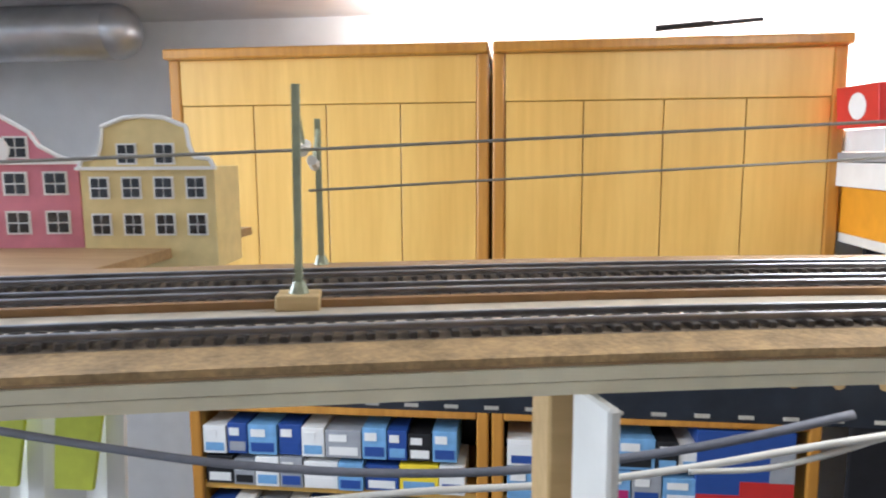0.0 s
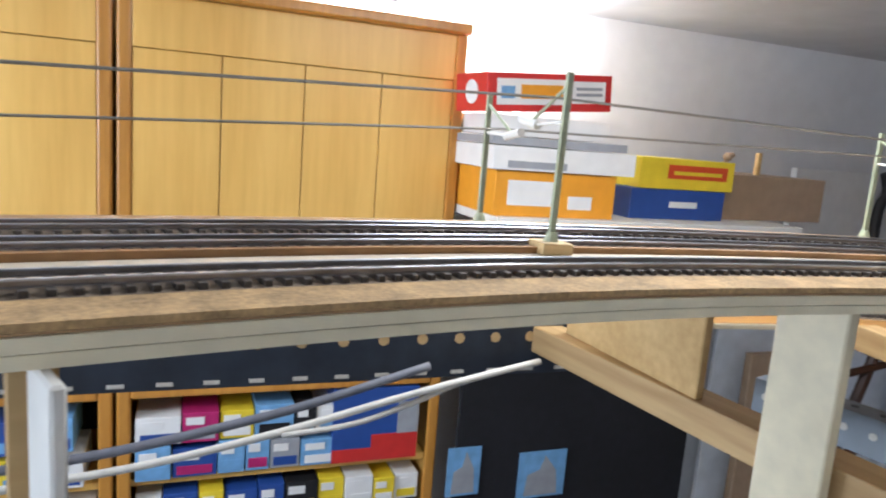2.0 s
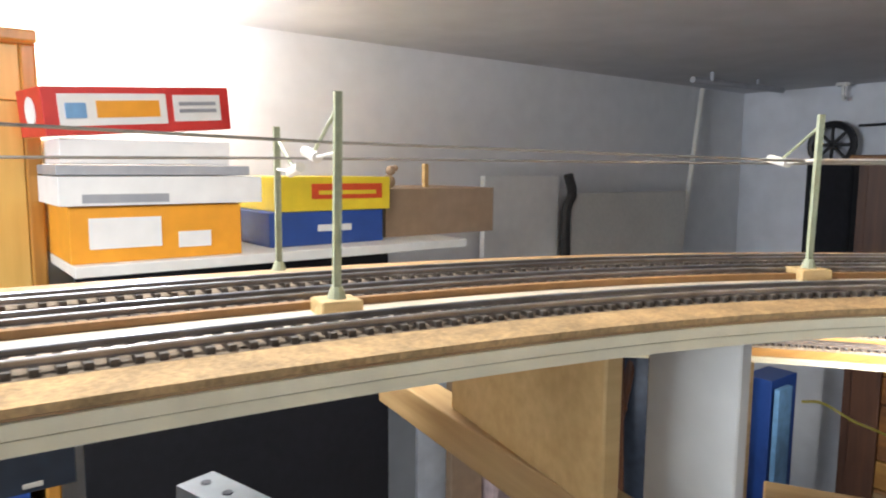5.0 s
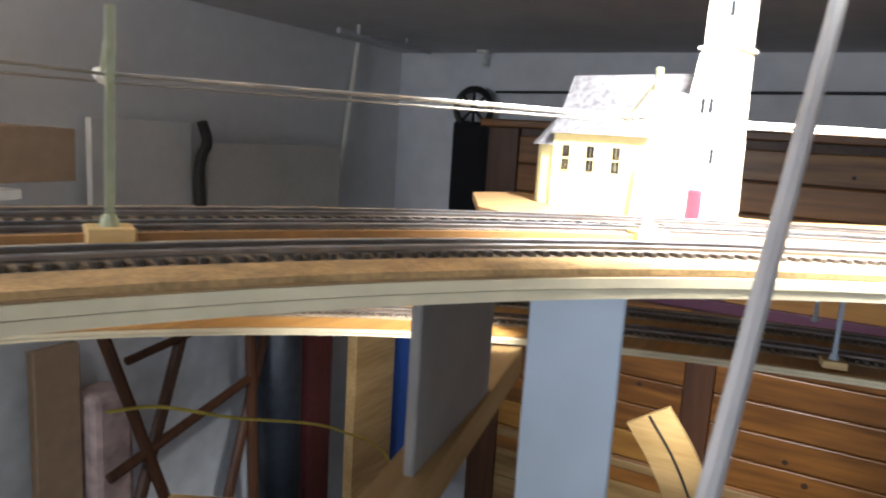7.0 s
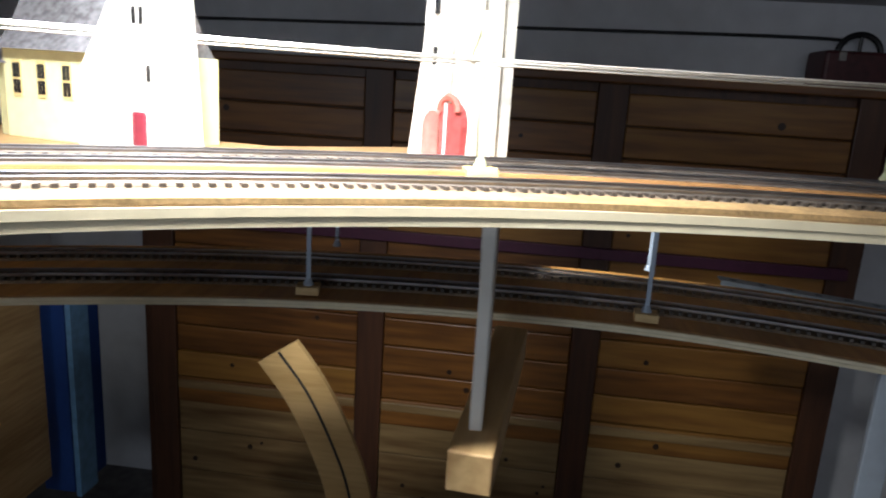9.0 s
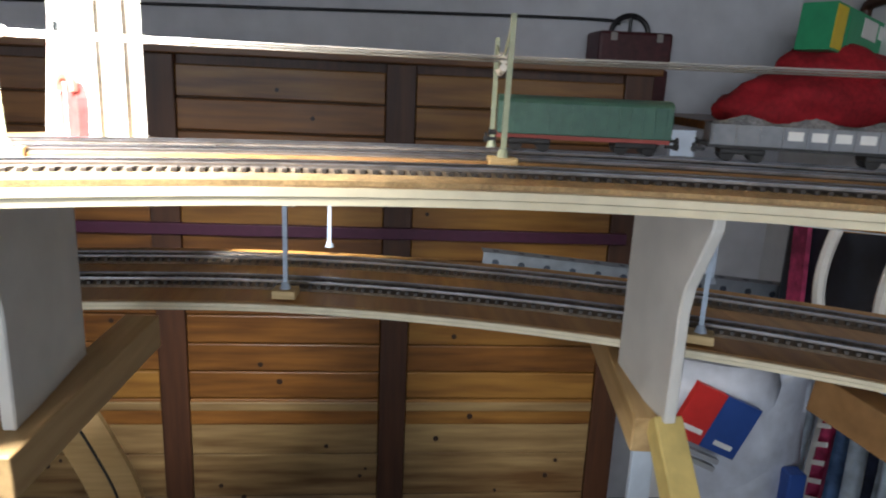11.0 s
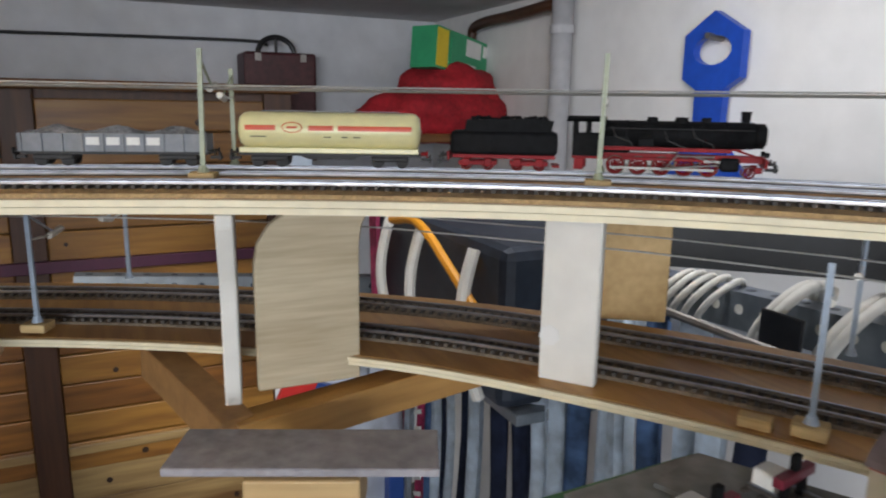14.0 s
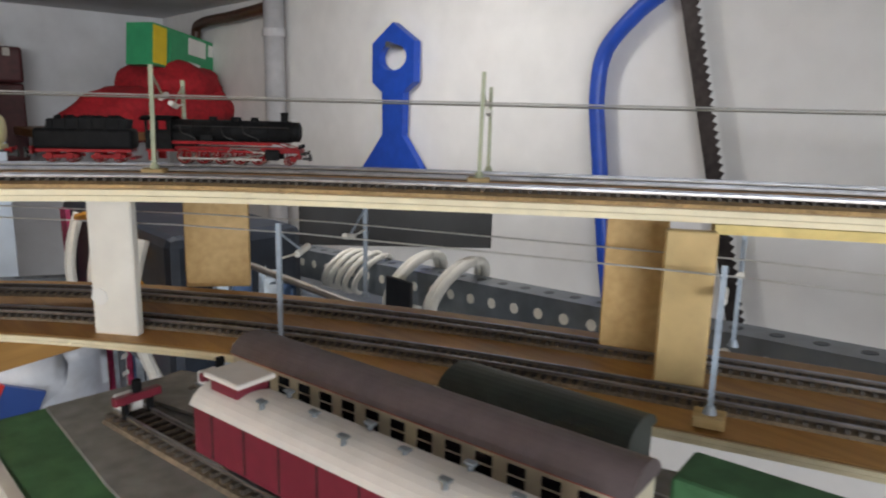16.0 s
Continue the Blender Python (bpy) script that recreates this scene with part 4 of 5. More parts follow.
def tank_wagon(m):
    root = thing("tank_wagon", m, "cream model tank wagon with orange stripes", "tank wagon")
    L = 0.158
    bm = bmesh.new()
    n = 32
    prof = [(0.0, 0.0), (0.0015, 0.0120), (0.005, 0.0150), (0.010, 0.0158), (L - 0.010, 0.0158), (L - 0.005, 0.0150), (L - 0.0015, 0.0120), (L, 0.0)]
    rings = []
    for x, r in prof:
        if r == 0:
            rings.append([bm.verts.new((x, 0, 0.0315))])
        else:
            rings.append([bm.verts.new((x, r * math.sin(2 * math.pi * k / n), 0.0315 + r * math.cos(2 * math.pi * k / n))) for k in range(n)])
    for a, b in zip(rings, rings[1:]):
        for k in range(n):
            q = [a[k % len(a)], a[(k + 1) % len(a)], b[(k + 1) % len(b)], b[k % len(b)]]
            q = list(dict.fromkeys(q))
            bm.faces.new(q)
    bmesh.ops.recalc_face_normals(bm, faces=bm.faces[:])
    tank = part("tank", bm, cream_tank, root, "glossy cream tank barrel", True)

    def band(x0, x1, a0, a1, mat, name, r=0.01592):
        for sd in (1, -1):
            b2 = bmesh.new()
            k = 6
            va = [b2.verts.new((x0, sd * r * math.sin(a0 + (a1 - a0) * i / k), 0.0315 + r * math.cos(a0 + (a1 - a0) * i / k))) for i in range(k + 1)]
            vb = [b2.verts.new((x1, sd * r * math.sin(a0 + (a1 - a0) * i / k), 0.0315 + r * math.cos(a0 + (a1 - a0) * i / k))) for i in range(k + 1)]
            for i in range(k):
                b2.faces.new((va[i], va[i + 1], vb[i + 1], vb[i]))
            bmesh.ops.recalc_face_normals(b2, faces=b2.faces[:])
            part(name, b2, mat, tank)
    for x0, x1 in ((0.008, 0.034), (0.062, 0.083), (0.087, 0.150)):
        band(x0, x1, 1.28, 1.55, stripe_red, "stripe")
    band(0.0435, 0.0525, 1.33, 1.44, stripe_red, "emblem")
    for x0, x1 in ((0.012, 0.026), (0.075, 0.081), (0.090, 0.095), (0.10, 0.106)):
        band(x0, x1, 1.86, 1.92, dark_frame, "lettering_bar")
    for sd in (-1, 1):
        ov = [(0.048 + 0.0085 * math.cos(a), sd * 0.01600, 0.0345 + 0.0042 * math.sin(a)) for a in [2 * math.pi * k / 20 for k in range(21)]]
        part("emblem", tube(ov, 0.0004, 5), stripe_red, tank, "oval red outline")
    part("saddle_skirt", box((0.002, -0.0140, 0.0125), (L - 0.002, 0.0140, 0.0172), 0.0008), cream_tank, root, "cream skirt under the tank")
    bm = bmesh.new()
    add_prism(bm, [(0.0, 0.0100), (L, 0.0100), (L, 0.0125), (0.0, 0.0125)], 0.020, Matrix.Translation((0, -0.010, 0)))
    add_prism(bm, [(0.050, 0.0100), (0.108, 0.0100), (0.098, 0.0065), (0.060, 0.0065)], 0.003, Matrix.Translation((0, -0.0015, 0)))
    part("underframe", bm, dark_frame, root)
    part("walkway", box((0.02, -0.003, 0.0478), (L - 0.02, 0.003, 0.0484)), grey_wagon, root)
    bogie(root, 0.027)
    bogie(root, L - 0.027)
    buffers(root, 0.0, dark_frame, -1)
    buffers(root, L, red_loco, 1)
    return root


def gondola(m, L=0.150):
    root = thing("gravel_wagon", m, "grey model gondola wagon heaped with gravel", "goods wagon")
    bm = bmesh.new()
    for sd in (-1, 1):
        a, b = sorted((sd * 0.0145, sd * 0.0156))
        add_box(bm, (0, a, 0.0135), (L, b, 0.0275))
    add_box(bm, (0, -0.0156, 0.0135), (0.0012, 0.0156, 0.0275))
    add_box(bm, (L - 0.0012, -0.0156, 0.0135), (L, 0.0156, 0.0275))
    add_box(bm, (0, -0.0150, 0.0125), (L, 0.0150, 0.0145))
    part("body", bm, grey_wagon, root)
    for i in range(10):
        for sd in (-1, 1):
            x = 0.002 + i * (L - 0.006) / 9
            a, b = sorted((sd * 0.0156, sd * 0.0170))
            part("stake", box((x, a, 0.0125), (x + 0.0018, b, 0.0275), 0.0003), grey_wagon, root)
    for i in range(3, 7):
        x = 0.0055 + i * (L - 0.006) / 9
        part("lettering_bar", box((x, -0.0161, 0.018), (x + 0.0105, -0.0154, 0.0245)), card_white, root)
    bm = bmesh.new()
    nx, ny = 40, 8
    grid = [[bm.verts.new((0.002 + (L - 0.004) * i / nx, -0.0144 + 0.0288 * j / ny, 0.0265 + 0.0075 * math.sin(math.pi * j / ny) * (0.65 + 0.35 * math.cos(2 * math.pi * 3 * i / nx + math.pi)) + random.uniform(-0.0006, 0.0006))) for j in range(ny + 1)] for i in range(nx + 1)]
    for i in range(nx):
        for j in range(ny):
            bm.faces.new((grid[i][j], grid[i + 1][j], grid[i + 1][j + 1], grid[i][j + 1]))
    tagged(part("gravel", bm, gravel_mat, root, "heaped grey gravel load"), kind="stuff")
    part("underframe", box((0, -0.010, 0.0098), (L, 0.010, 0.0125)), dark_frame, root)
    bogie(root, 0.025)
    bogie(root, L - 0.025)
    buffers(root, 0.0, dark_frame, -1)
    buffers(root, L, dark_frame, 1)
    return root


def van(m, L=0.13):
    root = thing("covered_wagon", m, "dark green model covered goods wagon", "goods wagon")
    part("body", box((0, -0.0155, 0.0130), (L, 0.0155, 0.037), 0.001), green_wagon, root)
    for i in range(15):
        for sd in (-1, 1):
            a, b = sorted((sd * 0.0155, sd * 0.0163))
            x = 0.003 + i * (L - 0.008) / 14
            part("rib", box((x, a, 0.0135), (x + 0.0014, b, 0.0365)), green_wagon, root)
    bm = bmesh.new()
    k = 10
    arc = [(0.0165 * math.sin(a), 0.0365 + 0.006 * (math.cos(a) - math.cos(1.4))) for a in [(-1 + 2 * i / k) * 1.4 for i in range(k + 1)]]
    add_prism(bm, arc, L, Matrix.Rotation(-math.pi / 2, 4, "Z"))
    part("roof", bm, green_wagon, root)
    part("underframe", box((0, -0.0105, 0.0095), (L, 0.0105, 0.0130)), terracotta, root, "rusty red underframe")
    bogie(root, 0.025)
    bogie(root, L - 0.025)
    buffers(root, 0.0, dark_frame, -1)
    buffers(root, L, dark_frame, 1)
    return root


def on_track(line, s, length, off, z):
    """A straight vehicle whose ends stand over the track; s is its rear."""
    a, _, _ = line.at(s, off)
    b, _, _ = line.at(s + length, off)
    t = (b - a).normalized()
    return Matrix(((t.x, -t.y, 0, a.x), (t.y, t.x, 0, a.y), (0, 0, 1, z), (0, 0, 0, 1))) @ Matrix.Scale(K, 4)


K = 1.1
front = UP.near(1.262, -1.248) - 0.054
s = front - 0.1457 * K
locomotive(on_track(UP, s, 0.13 * K, OUT, RAIL_Z))
s -= 0.112 * K
tender(on_track(UP, s, 0.092 * K, OUT, RAIL_Z))
s -= 0.176 * K
tank_wagon(on_track(UP, s, 0.158 * K, OUT, RAIL_Z))
s -= 0.168 * K
gondola(on_track(UP, s, 0.150 * K, OUT, RAIL_Z))
s -= 0.148 * K
van(on_track(UP, s, 0.13 * K, OUT, RAIL_Z))

# ---- things round the railway ----


def slab(name, pts, z, thick, mat, label, category, kind=""):
    bm = bmesh.new()
    a = [bm.verts.new((x, y, z)) for x, y in pts]
    b = [bm.verts.new((x, y, z - thick)) for x, y in pts]
    n = len(pts)
    bm.faces.new(a), bm.faces.new(b[::-1])
    for i in range(n):
        bm.faces.new((a[i], b[i], b[(i + 1) % n], a[(i + 1) % n]))
    bmesh.ops.recalc_face_normals(bm, faces=bm.faces[:])
    return tagged(link(name, bm, mat), label, category, kind=kind)


slab("scenery_board", [(1.53, 0.20), (1.63, 0.38), (1.80, 0.47), (1.87, 0.44), (1.82, 0.10), (1.95, -0.06), (1.86, -0.20), (1.755, -0.155), (1.68, 0.0)], -0.0165, 0.01, deck_wood, "brown plywood board carrying the model church", "scenery board", "structure")
slab("scenery_board", [(-0.75, 0.38), (-0.75, 0.95), (-0.13, 0.95), (-0.13, 0.56)], -0.0175, 0.01, deck_wood, "brown plywood board carrying the model town houses", "scenery board", "structure")


def small_window(parent, m, w, h, frame_mat=card_white, arched=False):
    win = part("window", box((-w / 2, -0.0012, 0), (w / 2, 0.0, h)), frame_mat, parent)
    win.matrix_local = m
    g = bmesh.new()
    for ix in (0, 1):
        for iz in (0, 1):
            add_box(g, (-w * 0.40 + ix * w * 0.43, -0.0016, h * 0.08 + iz * h * 0.44), (-w * 0.03 + ix * w * 0.43, -0.0008, h * 0.46 + iz * h * 0.46))
    part("pane", g, window_dark, win)
    return win


def facing(x, y, z, turn):
    return pose(x, y, z, 0, 0, turn)


# church: nave along the deck, tower at its end
church = thing("model_church", facing(1.685, 0.140, -0.0165, -104), "cream model church with grey slate roof and pale stone tower", "model building")
# local x runs away from the tower along the nave, local -y faces the railway
part("nave", box((-0.205, 0.0, 0), (-0.03, 0.10, 0.086), 0.001), model_cream, church, "cream rendered nave")
bm = prism([(0.0 - 0.008, 0.084), (0.108, 0.084), (0.088, 0.110), (0.066, 0.152), (0.034, 0.152), (0.012, 0.110)], 0.165, Matrix.Translation((-0.205, 0, 0)) @ Matrix.Rotation(radians(-90), 4, "Z") @ Matrix.Scale(-1, 4, (1, 0, 0)))
part("roof", bm, model_slate, church, "weathered grey slate roof")
bm = bmesh.new()
tiers = []
for z, x0, y1 in ((0, -0.054, 0.040), (0.10, -0.046, 0.032), (0.172, -0.036, 0.026), (0.1725, -0.034, 0.024), (0.230, -0.033, 0.022), (0.2305, -0.031, 0.020), (0.40, -0.029, 0.019)):
    tiers.append([bm.verts.new(v) for v in ((x0, -0.012, z), (0.0, -0.012, z), (0.0, y1, z), (x0, y1, z))])
for a, b in zip(tiers, tiers[1:]):
    for k in range(4):
        bm.faces.new((a[k], a[(k + 1) % 4], b[(k + 1) % 4], b[k]))
bm.faces.new(tiers[-1])
part("tower", bm, model_stone, church, "pale stone tower in three tiers")
part("buttress", prism([(0.0, 0), (0.012, 0), (0.010, 0.06), (0.0, 0.085)], 0.012, Matrix.Translation((0, -0.008, 0))), model_stone, church)
part("side_chapel", prism([(-0.050, 0), (-0.090, 0), (-0.086, 0.066), (-0.048, 0.128)], 0.034, Matrix.Translation((0, -0.020, 0))), model_stone, church, "sloping stone side chapel")
for z, x0 in ((0.170, -0.038), (0.228, -0.035)):
    part("string_course", box((x0, -0.0150, z), (0.003, 0.028, z + 0.003)), model_stone, church)
part("tower_door", box((-0.034, -0.0135, 0), (-0.018, -0.010, 0.036), 0.003), coach_red, church, "dark red arched door")
for x, z in ((-0.030, 0.110), (-0.022, 0.110), (-0.016, 0.062), (-0.012, 0.200), (-0.030, 0.270)):
    part("slit_window", box((x, -0.0134, z), (x + 0.004, -0.010, z + 0.014)), window_dark, church)
for i in range(4):
    small_window(church, pose(-0.186 + i * 0.032, 0, 0.040), 0.012, 0.034, model_yellow)
apse = part("apse", rod((-0.205, 0.05, 0), (-0.205, 0.05, 0.070), 0.045, 12), model_cream, church)
part("apse_roof", rod((-0.205, 0.05, 0.070), (-0.205, 0.05, 0.130), 0.052, 12, 0.006), model_slate, church)

# local x runs along the front, local -y faces the railway
water = thing("model_tower", facing(1.848, -0.056, -0.0165, -133.8), "tall white model tower with reddish arches at its foot", "model building")
bm = bmesh.new()
va = []
for z, x0, y0 in ((0, -0.014, -0.006), (0.12, -0.002, 0.0), (0.42, 0.006, 0.002)):
    va.append([bm.verts.new(v) for v in ((x0, y0, z), (0.084, y0, z), (0.084, 0.050, z), (x0, 0.050, z))])
for a, b in zip(va, va[1:]):
    for k in range(4):
        bm.faces.new((a[k], a[(k + 1) % 4], b[(k + 1) % 4], b[k]))
bm.faces.new(va[-1])
part("shaft", bm, model_stone, water, "white plastered shaft")
for yy in (-0.004, 0.022):
    part("corner_pilaster", box((0.0845, yy, 0), (0.0875, yy + 0.007, 0.42)), white_paint, water, "white corner strip")
for x, z in ((0.018, 0.145), (0.052, 0.165), (0.018, 0.095), (0.070, 0.215), (0.022, 0.250)):
    part("slit_window", box((x, -0.0035, z), (x + 0.005, 0.004, z + 0.018), 0.0004), window_dark, water)
part("lamp_post", rod((0.058, -0.014, 0.0), (0.058, -0.014, 0.128), 0.0018, 8), pipe_grey, water, "thin grey post before the wall")
for px, hw, hh, mt in ((0.036, 0.016, 0.050, rock_pale), (0.064, 0.018, 0.058, rock_pink)):
    out = [(px - hw, 0), (px + hw, 0), (px + hw, hh * 0.62)] + [(px + hw * math.cos(a), hh * 0.62 + hh * 0.38 * math.sin(a)) for a in (0.4, 0.8, 1.2, 1.57, 1.94, 2.34, 2.74)] + [(px - hw, hh * 0.62)]
    part("arch", prism(out, 0.012, Matrix.Translation((0, -0.014, 0))), mt, water, "reddish arch at the foot")
part("arch_cap", tube([(0.064 + 0.014 * math.cos(a), -0.015, 0.050 + 0.014 * math.sin(a)) for a in [math.pi * k / 8 for k in range(9)]], 0.004, 6), terracotta, water, "dark red cap over the arch")


def gabled_house(m, w, h, mat, label, gable):
    root = thing("model_house", m, label, "model building", "model town houses")
    d = 0.07
    part("wall", box((-w / 2, 0, -0.02), (w / 2, d, h * 0.62)), mat, root)
    out = [(-w / 2, h * 0.62), (w / 2, h * 0.62)] + [(x * w / 2, h * 0.62 + z * h * 0.38) for x, z in gable]
    part("gable", prism(out, 0.006), mat, root)
    for a, b in zip(out[1:], out[2:] + [out[0]]):
        bm = bmesh.new()
        add_rod(bm, (a[0], -0.001, a[1]), (b[0], -0.001, b[1]), 0.0022, 6)
        part("coping", bm, card_white, root, "white coping line")
    for row in range(2):
        for i in range(4):
            small_window(root, pose(-w * 0.36 + i * w * 0.24, 0, h * (0.10 + 0.28 * row)), w * 0.15, h * 0.17)
    for i in (-1, 1):
        small_window(root, pose(i * w * 0.14, 0, h * 0.64), w * 0.15, h * 0.16)
    part("cornice", box((-w / 2 - 0.003, -0.004, h * 0.60), (w / 2 + 0.003, 0.0, h * 0.625)), card_white, root)
    return root


curve = [(1.0, 0.0), (0.95, 0.16), (0.72, 0.20), (0.66, 0.42), (0.62, 0.80), (0.5, 0.86), (0.3, 0.97), (0.0, 1.0), (-0.3, 0.97), (-0.5, 0.86), (-0.62, 0.80), (-0.66, 0.42), (-0.72, 0.20), (-0.95, 0.16)]
gabled_house(pose(-0.150, 0.74, -0.0175, 0, 0, 4), 0.135, 0.130, model_yellow, "yellow model town house with a curved gable", curve)
peak = [(1.0, 0.0), (0.8, 0.08), (0.55, 0.30), (0.45, 0.55), (0.12, 0.85), (0.0, 1.0), (-0.12, 0.85), (-0.45, 0.55), (-0.55, 0.30), (-0.8, 0.08)]
ph = gabled_house(pose(-0.305, 0.73, -0.0175, 0, 0, 8), 0.165, 0.140, model_pink, "pink model town house with a swept gable and white trim", peak)
part("clock_face", rod((0.005, -0.004, 0.098), (0.005, 0.001, 0.098), 0.013, 20), card_white, ph, "round white clock face")

# cables
def cable(pts, r, mat, label, name="cable"):
    return tagged(link(name, tube(smooth_chain(pts, 8), r, 8), mat, smooth=True), label, "cable")


cable([(-0.45, 0.68, -0.17), (-0.149, 0.68, -0.205), (-0.027, 0.68, -0.214), (0.096, 0.68, -0.215), (0.219, 0.68, -0.206), (0.34, 0.68, -0.185), (0.412, 0.68, -0.168), (0.50, 0.69, -0.148)], 0.0042, grey_cable, "sagging dark grey cable below the girder")
cable([(-0.05, 0.69, -0.262), (0.121, 0.70, -0.242), (0.253, 0.70, -0.228), (0.368, 0.70, -0.207), (0.467, 0.70, -0.184), (0.541, 0.70, -0.168), (0.63, 0.715, -0.158)], 0.0036, white_cable, "white cable tied to the girder")
cable([(0.368, 0.697, -0.209), (0.433, 0.697, -0.203), (0.492, 0.70, -0.187), (0.541, 0.705, -0.172), (0.63, 0.72, -0.160)], 0.0028, white_cable, "second white cable branching to the girder")
cable([(1.168, 0.357, -0.088), (1.200, 0.357, -0.096), (1.254, 0.357, -0.121), (1.361, 0.357, -0.168), (1.446, 0.357, -0.238), (1.49, 0.357, -0.40)], 0.0010, yellow_cable, "thin yellow wire hanging below the deck")
cable([(3.99, 1.45, 0.268), (3.99, 0.2, 0.295), (3.985, -1.15, 0.320), (3.96, -1.33, 0.305)], 0.006, black_plastic, "thin black line strung along the wall", "line")
tagged(link("leaning_rod", rod((1.3465, 0.0555, 0.22), (0.975, 0.102, -0.31), 0.0034, 8), pipe_grey), "pale grey rod leaning beside the deck", "rod")

# dark backdrop cloth beside the cabinets with postcards
cl = link("black_cloth", box((0.93, 1.60, -1.3), (1.64, 1.615, -0.12)), black_cloth)
tagged(cl, "black cloth hung below the shelf", "cloth")
for x, z, w, h in ((1.105, -0.86, 0.14, 0.13), (0.905, -0.83, 0.09, 0.13)):
    pc = thing("postcard", pose(x, 1.594, z), "picture postcard pinned on the black cloth", "postcard", "postcards")
    part("card", box((0, 0, 0), (w, 0.002, h)), card_sky, pc)
    part("picture", prism([(w * 0.15, h * 0.05), (w * 0.85, h * 0.05), (w * 0.8, h * 0.55), (w * 0.55, h * 0.9), (w * 0.45, h * 0.6), (w * 0.2, h * 0.5)], 0.001, Matrix.Translation((0, -0.001, 0))), card_grey, pc)

bag = thing("cloth_bag", pose(-0.41, 0.85, -0.47), "white and lime green striped cloth bag hung under the board", "bag")
bm = bmesh.new()
nx = 14
for i in range(nx):
    x0, x1 = -0.16 + 0.30 * i / nx, -0.16 + 0.30 * (i + 1) / nx
    y0, y1 = 0.012 * math.sin(i * 1.3), 0.012 * math.sin((i + 1) * 1.3)
    bm.faces.new([bm.verts.new(v) for v in ((x0, y0, 0), (x1, y1, 0), (x1, y1 + 0.02, 0.235), (x0, y0 + 0.02, 0.235))])
bmesh.ops.remove_doubles(bm, verts=bm.verts[:], dist=1e-5)
bmesh.ops.solidify(bm, geom=bm.faces[:], thickness=0.01)
part("cloth", bm, card_white, bag)
for x0 in (-0.09, 0.07):
    bm = bmesh.new()
    part("strap", add_tube(bm, [(x0, 0.02, 0.225), (x0, 0.022, 0.34), (x0, 0.02, 0.4425)], 0.006, 6), card_white, bag)
lime = material("lime_print", (0.55, 0.60, 0.06), 0.7, 0, 40, 0.1, 0.1)
for x0 in (-0.13, -0.04, 0.06):
    part("stripe", prism([(x0, 0.14), (x0 + 0.05, 0.14), (x0 + 0.07, 0.238), (x0 + 0.01, 0.238)], 0.006, Matrix.Translation((0, -0.016, 0))), lime, bag)

# duct and loose piece over the cabinets
duct = thing("air_duct", Matrix(), "silver flexible air duct under the ceiling", "air duct")
bm = bmesh.new()
add_rod(bm, (-2.0, 1.78, 0.385), (-0.80, 1.78, 0.385), 0.068, 28)
part("pipe", bm, pipe_metal, duct, "", True)
bm = bmesh.new()
bmesh.ops.create_uvsphere(bm, u_segments=28, v_segments=14, radius=0.068, matrix=Matrix.Translation((-0.80, 1.78, 0.385)))
part("elbow", bm, pipe_metal, duct, "", True)
tagged(link("loose_bracket", add_rod(rod((0.50, 1.66, 0.338), (0.62, 1.67, 0.348), 0.007), (0.60, 1.67, 0.345), (0.72, 1.66, 0.352), 0.005), black_plastic), "small dark metal bracket lying on the cabinet", "bracket")

# corner beyond the boxes
tagged(link("display_board", box((2.25, 1.93, -0.6), (2.62, 1.955, 0.045), 0.003), card_white), "white panel leaning on the wall", "panel")
tagged(link("display_board", box((2.66, 1.90, -0.6), (3.40, 1.925, -0.02), 0.003), hole_pale), "pale grey panel leaning on the wall", "panel")
# Flat panel added for the brightly lit wall; its light is in the colour.
sheet = link("bright_wall_panel", box((1.85, 1.76, -1.5), (3.0, 1.775, -0.30), 0.003), wall_bright)
tagged(sheet, "bluish white panel added for the brightly lit wall behind the folding chair", "sheet")
chair = thing("folding_chair", pose(2.15, 1.50, -1.25), "dark stained folded wooden chair", "chair")
for a, b in (((-0.20, 0, 0.85), (0.10, 0, 0.0)), ((-0.16, 0.03, 0.0), (0.12, 0.03, 0.85)), ((0.30, 0, 0.85), (0.34, 0, 0.0)), ((0.45, 0.02, 0.85), (0.22, 0.02, 0.1))):
    part("leg", rod(a, b, 0.016, 8), brown_dark, chair)
part("rail", rod((-0.17, 0, 0.42), (0.34, 0, 0.55), 0.014, 8), brown_dark, chair)
part("rail", rod((-0.10, 0.02, 0.70), (0.32, 0.02, 0.76), 0.012, 8), brown_dark, chair)
roll = tagged(link("wrapped_roll", rod((2.66, 1.55, -1.3), (2.60, 1.52, -0.38), 0.075, 18), steel_dark, smooth=True), "dark roll wrapped in shiny film", "roll")
tagged(link("maroon_cloth", box((2.74, 1.50, -1.4), (2.88, 1.56, -0.50), 0.02), maroon), "dark maroon cloth hung beside the wrapped roll", "cloth")
tagged(link("cardboard_sheet", box((1.90, 1.66, -1.4), (2.02, 1.69, -0.52), 0.004), card_brown), "tall brown cardboard sheet standing upright", "cardboard")
tagged(link("plank", box((2.90, 1.42, -1.4), (3.16, 1.46, -0.55), 0.004), batten_wood), "ochre pine plank standing upright by the wall", "plank")
tagged(link("blue_carton", box((3.22, 1.38, -1.5), (3.42, 1.50, -0.72), 0.004), card_blue), "tall dark blue carton", "box")
tagged(link("printed_board", box((3.20, 1.34, -1.5), (3.30, 1.36, -0.74), 0.002), card_sky), "pale blue printed board", "board")
tagged(link("timber_post", box((2.03, 1.62, -1.3), (2.15, 1.74, -0.67), 0.02), floral), "post wrapped in pale pinkish film below the deck", "post")

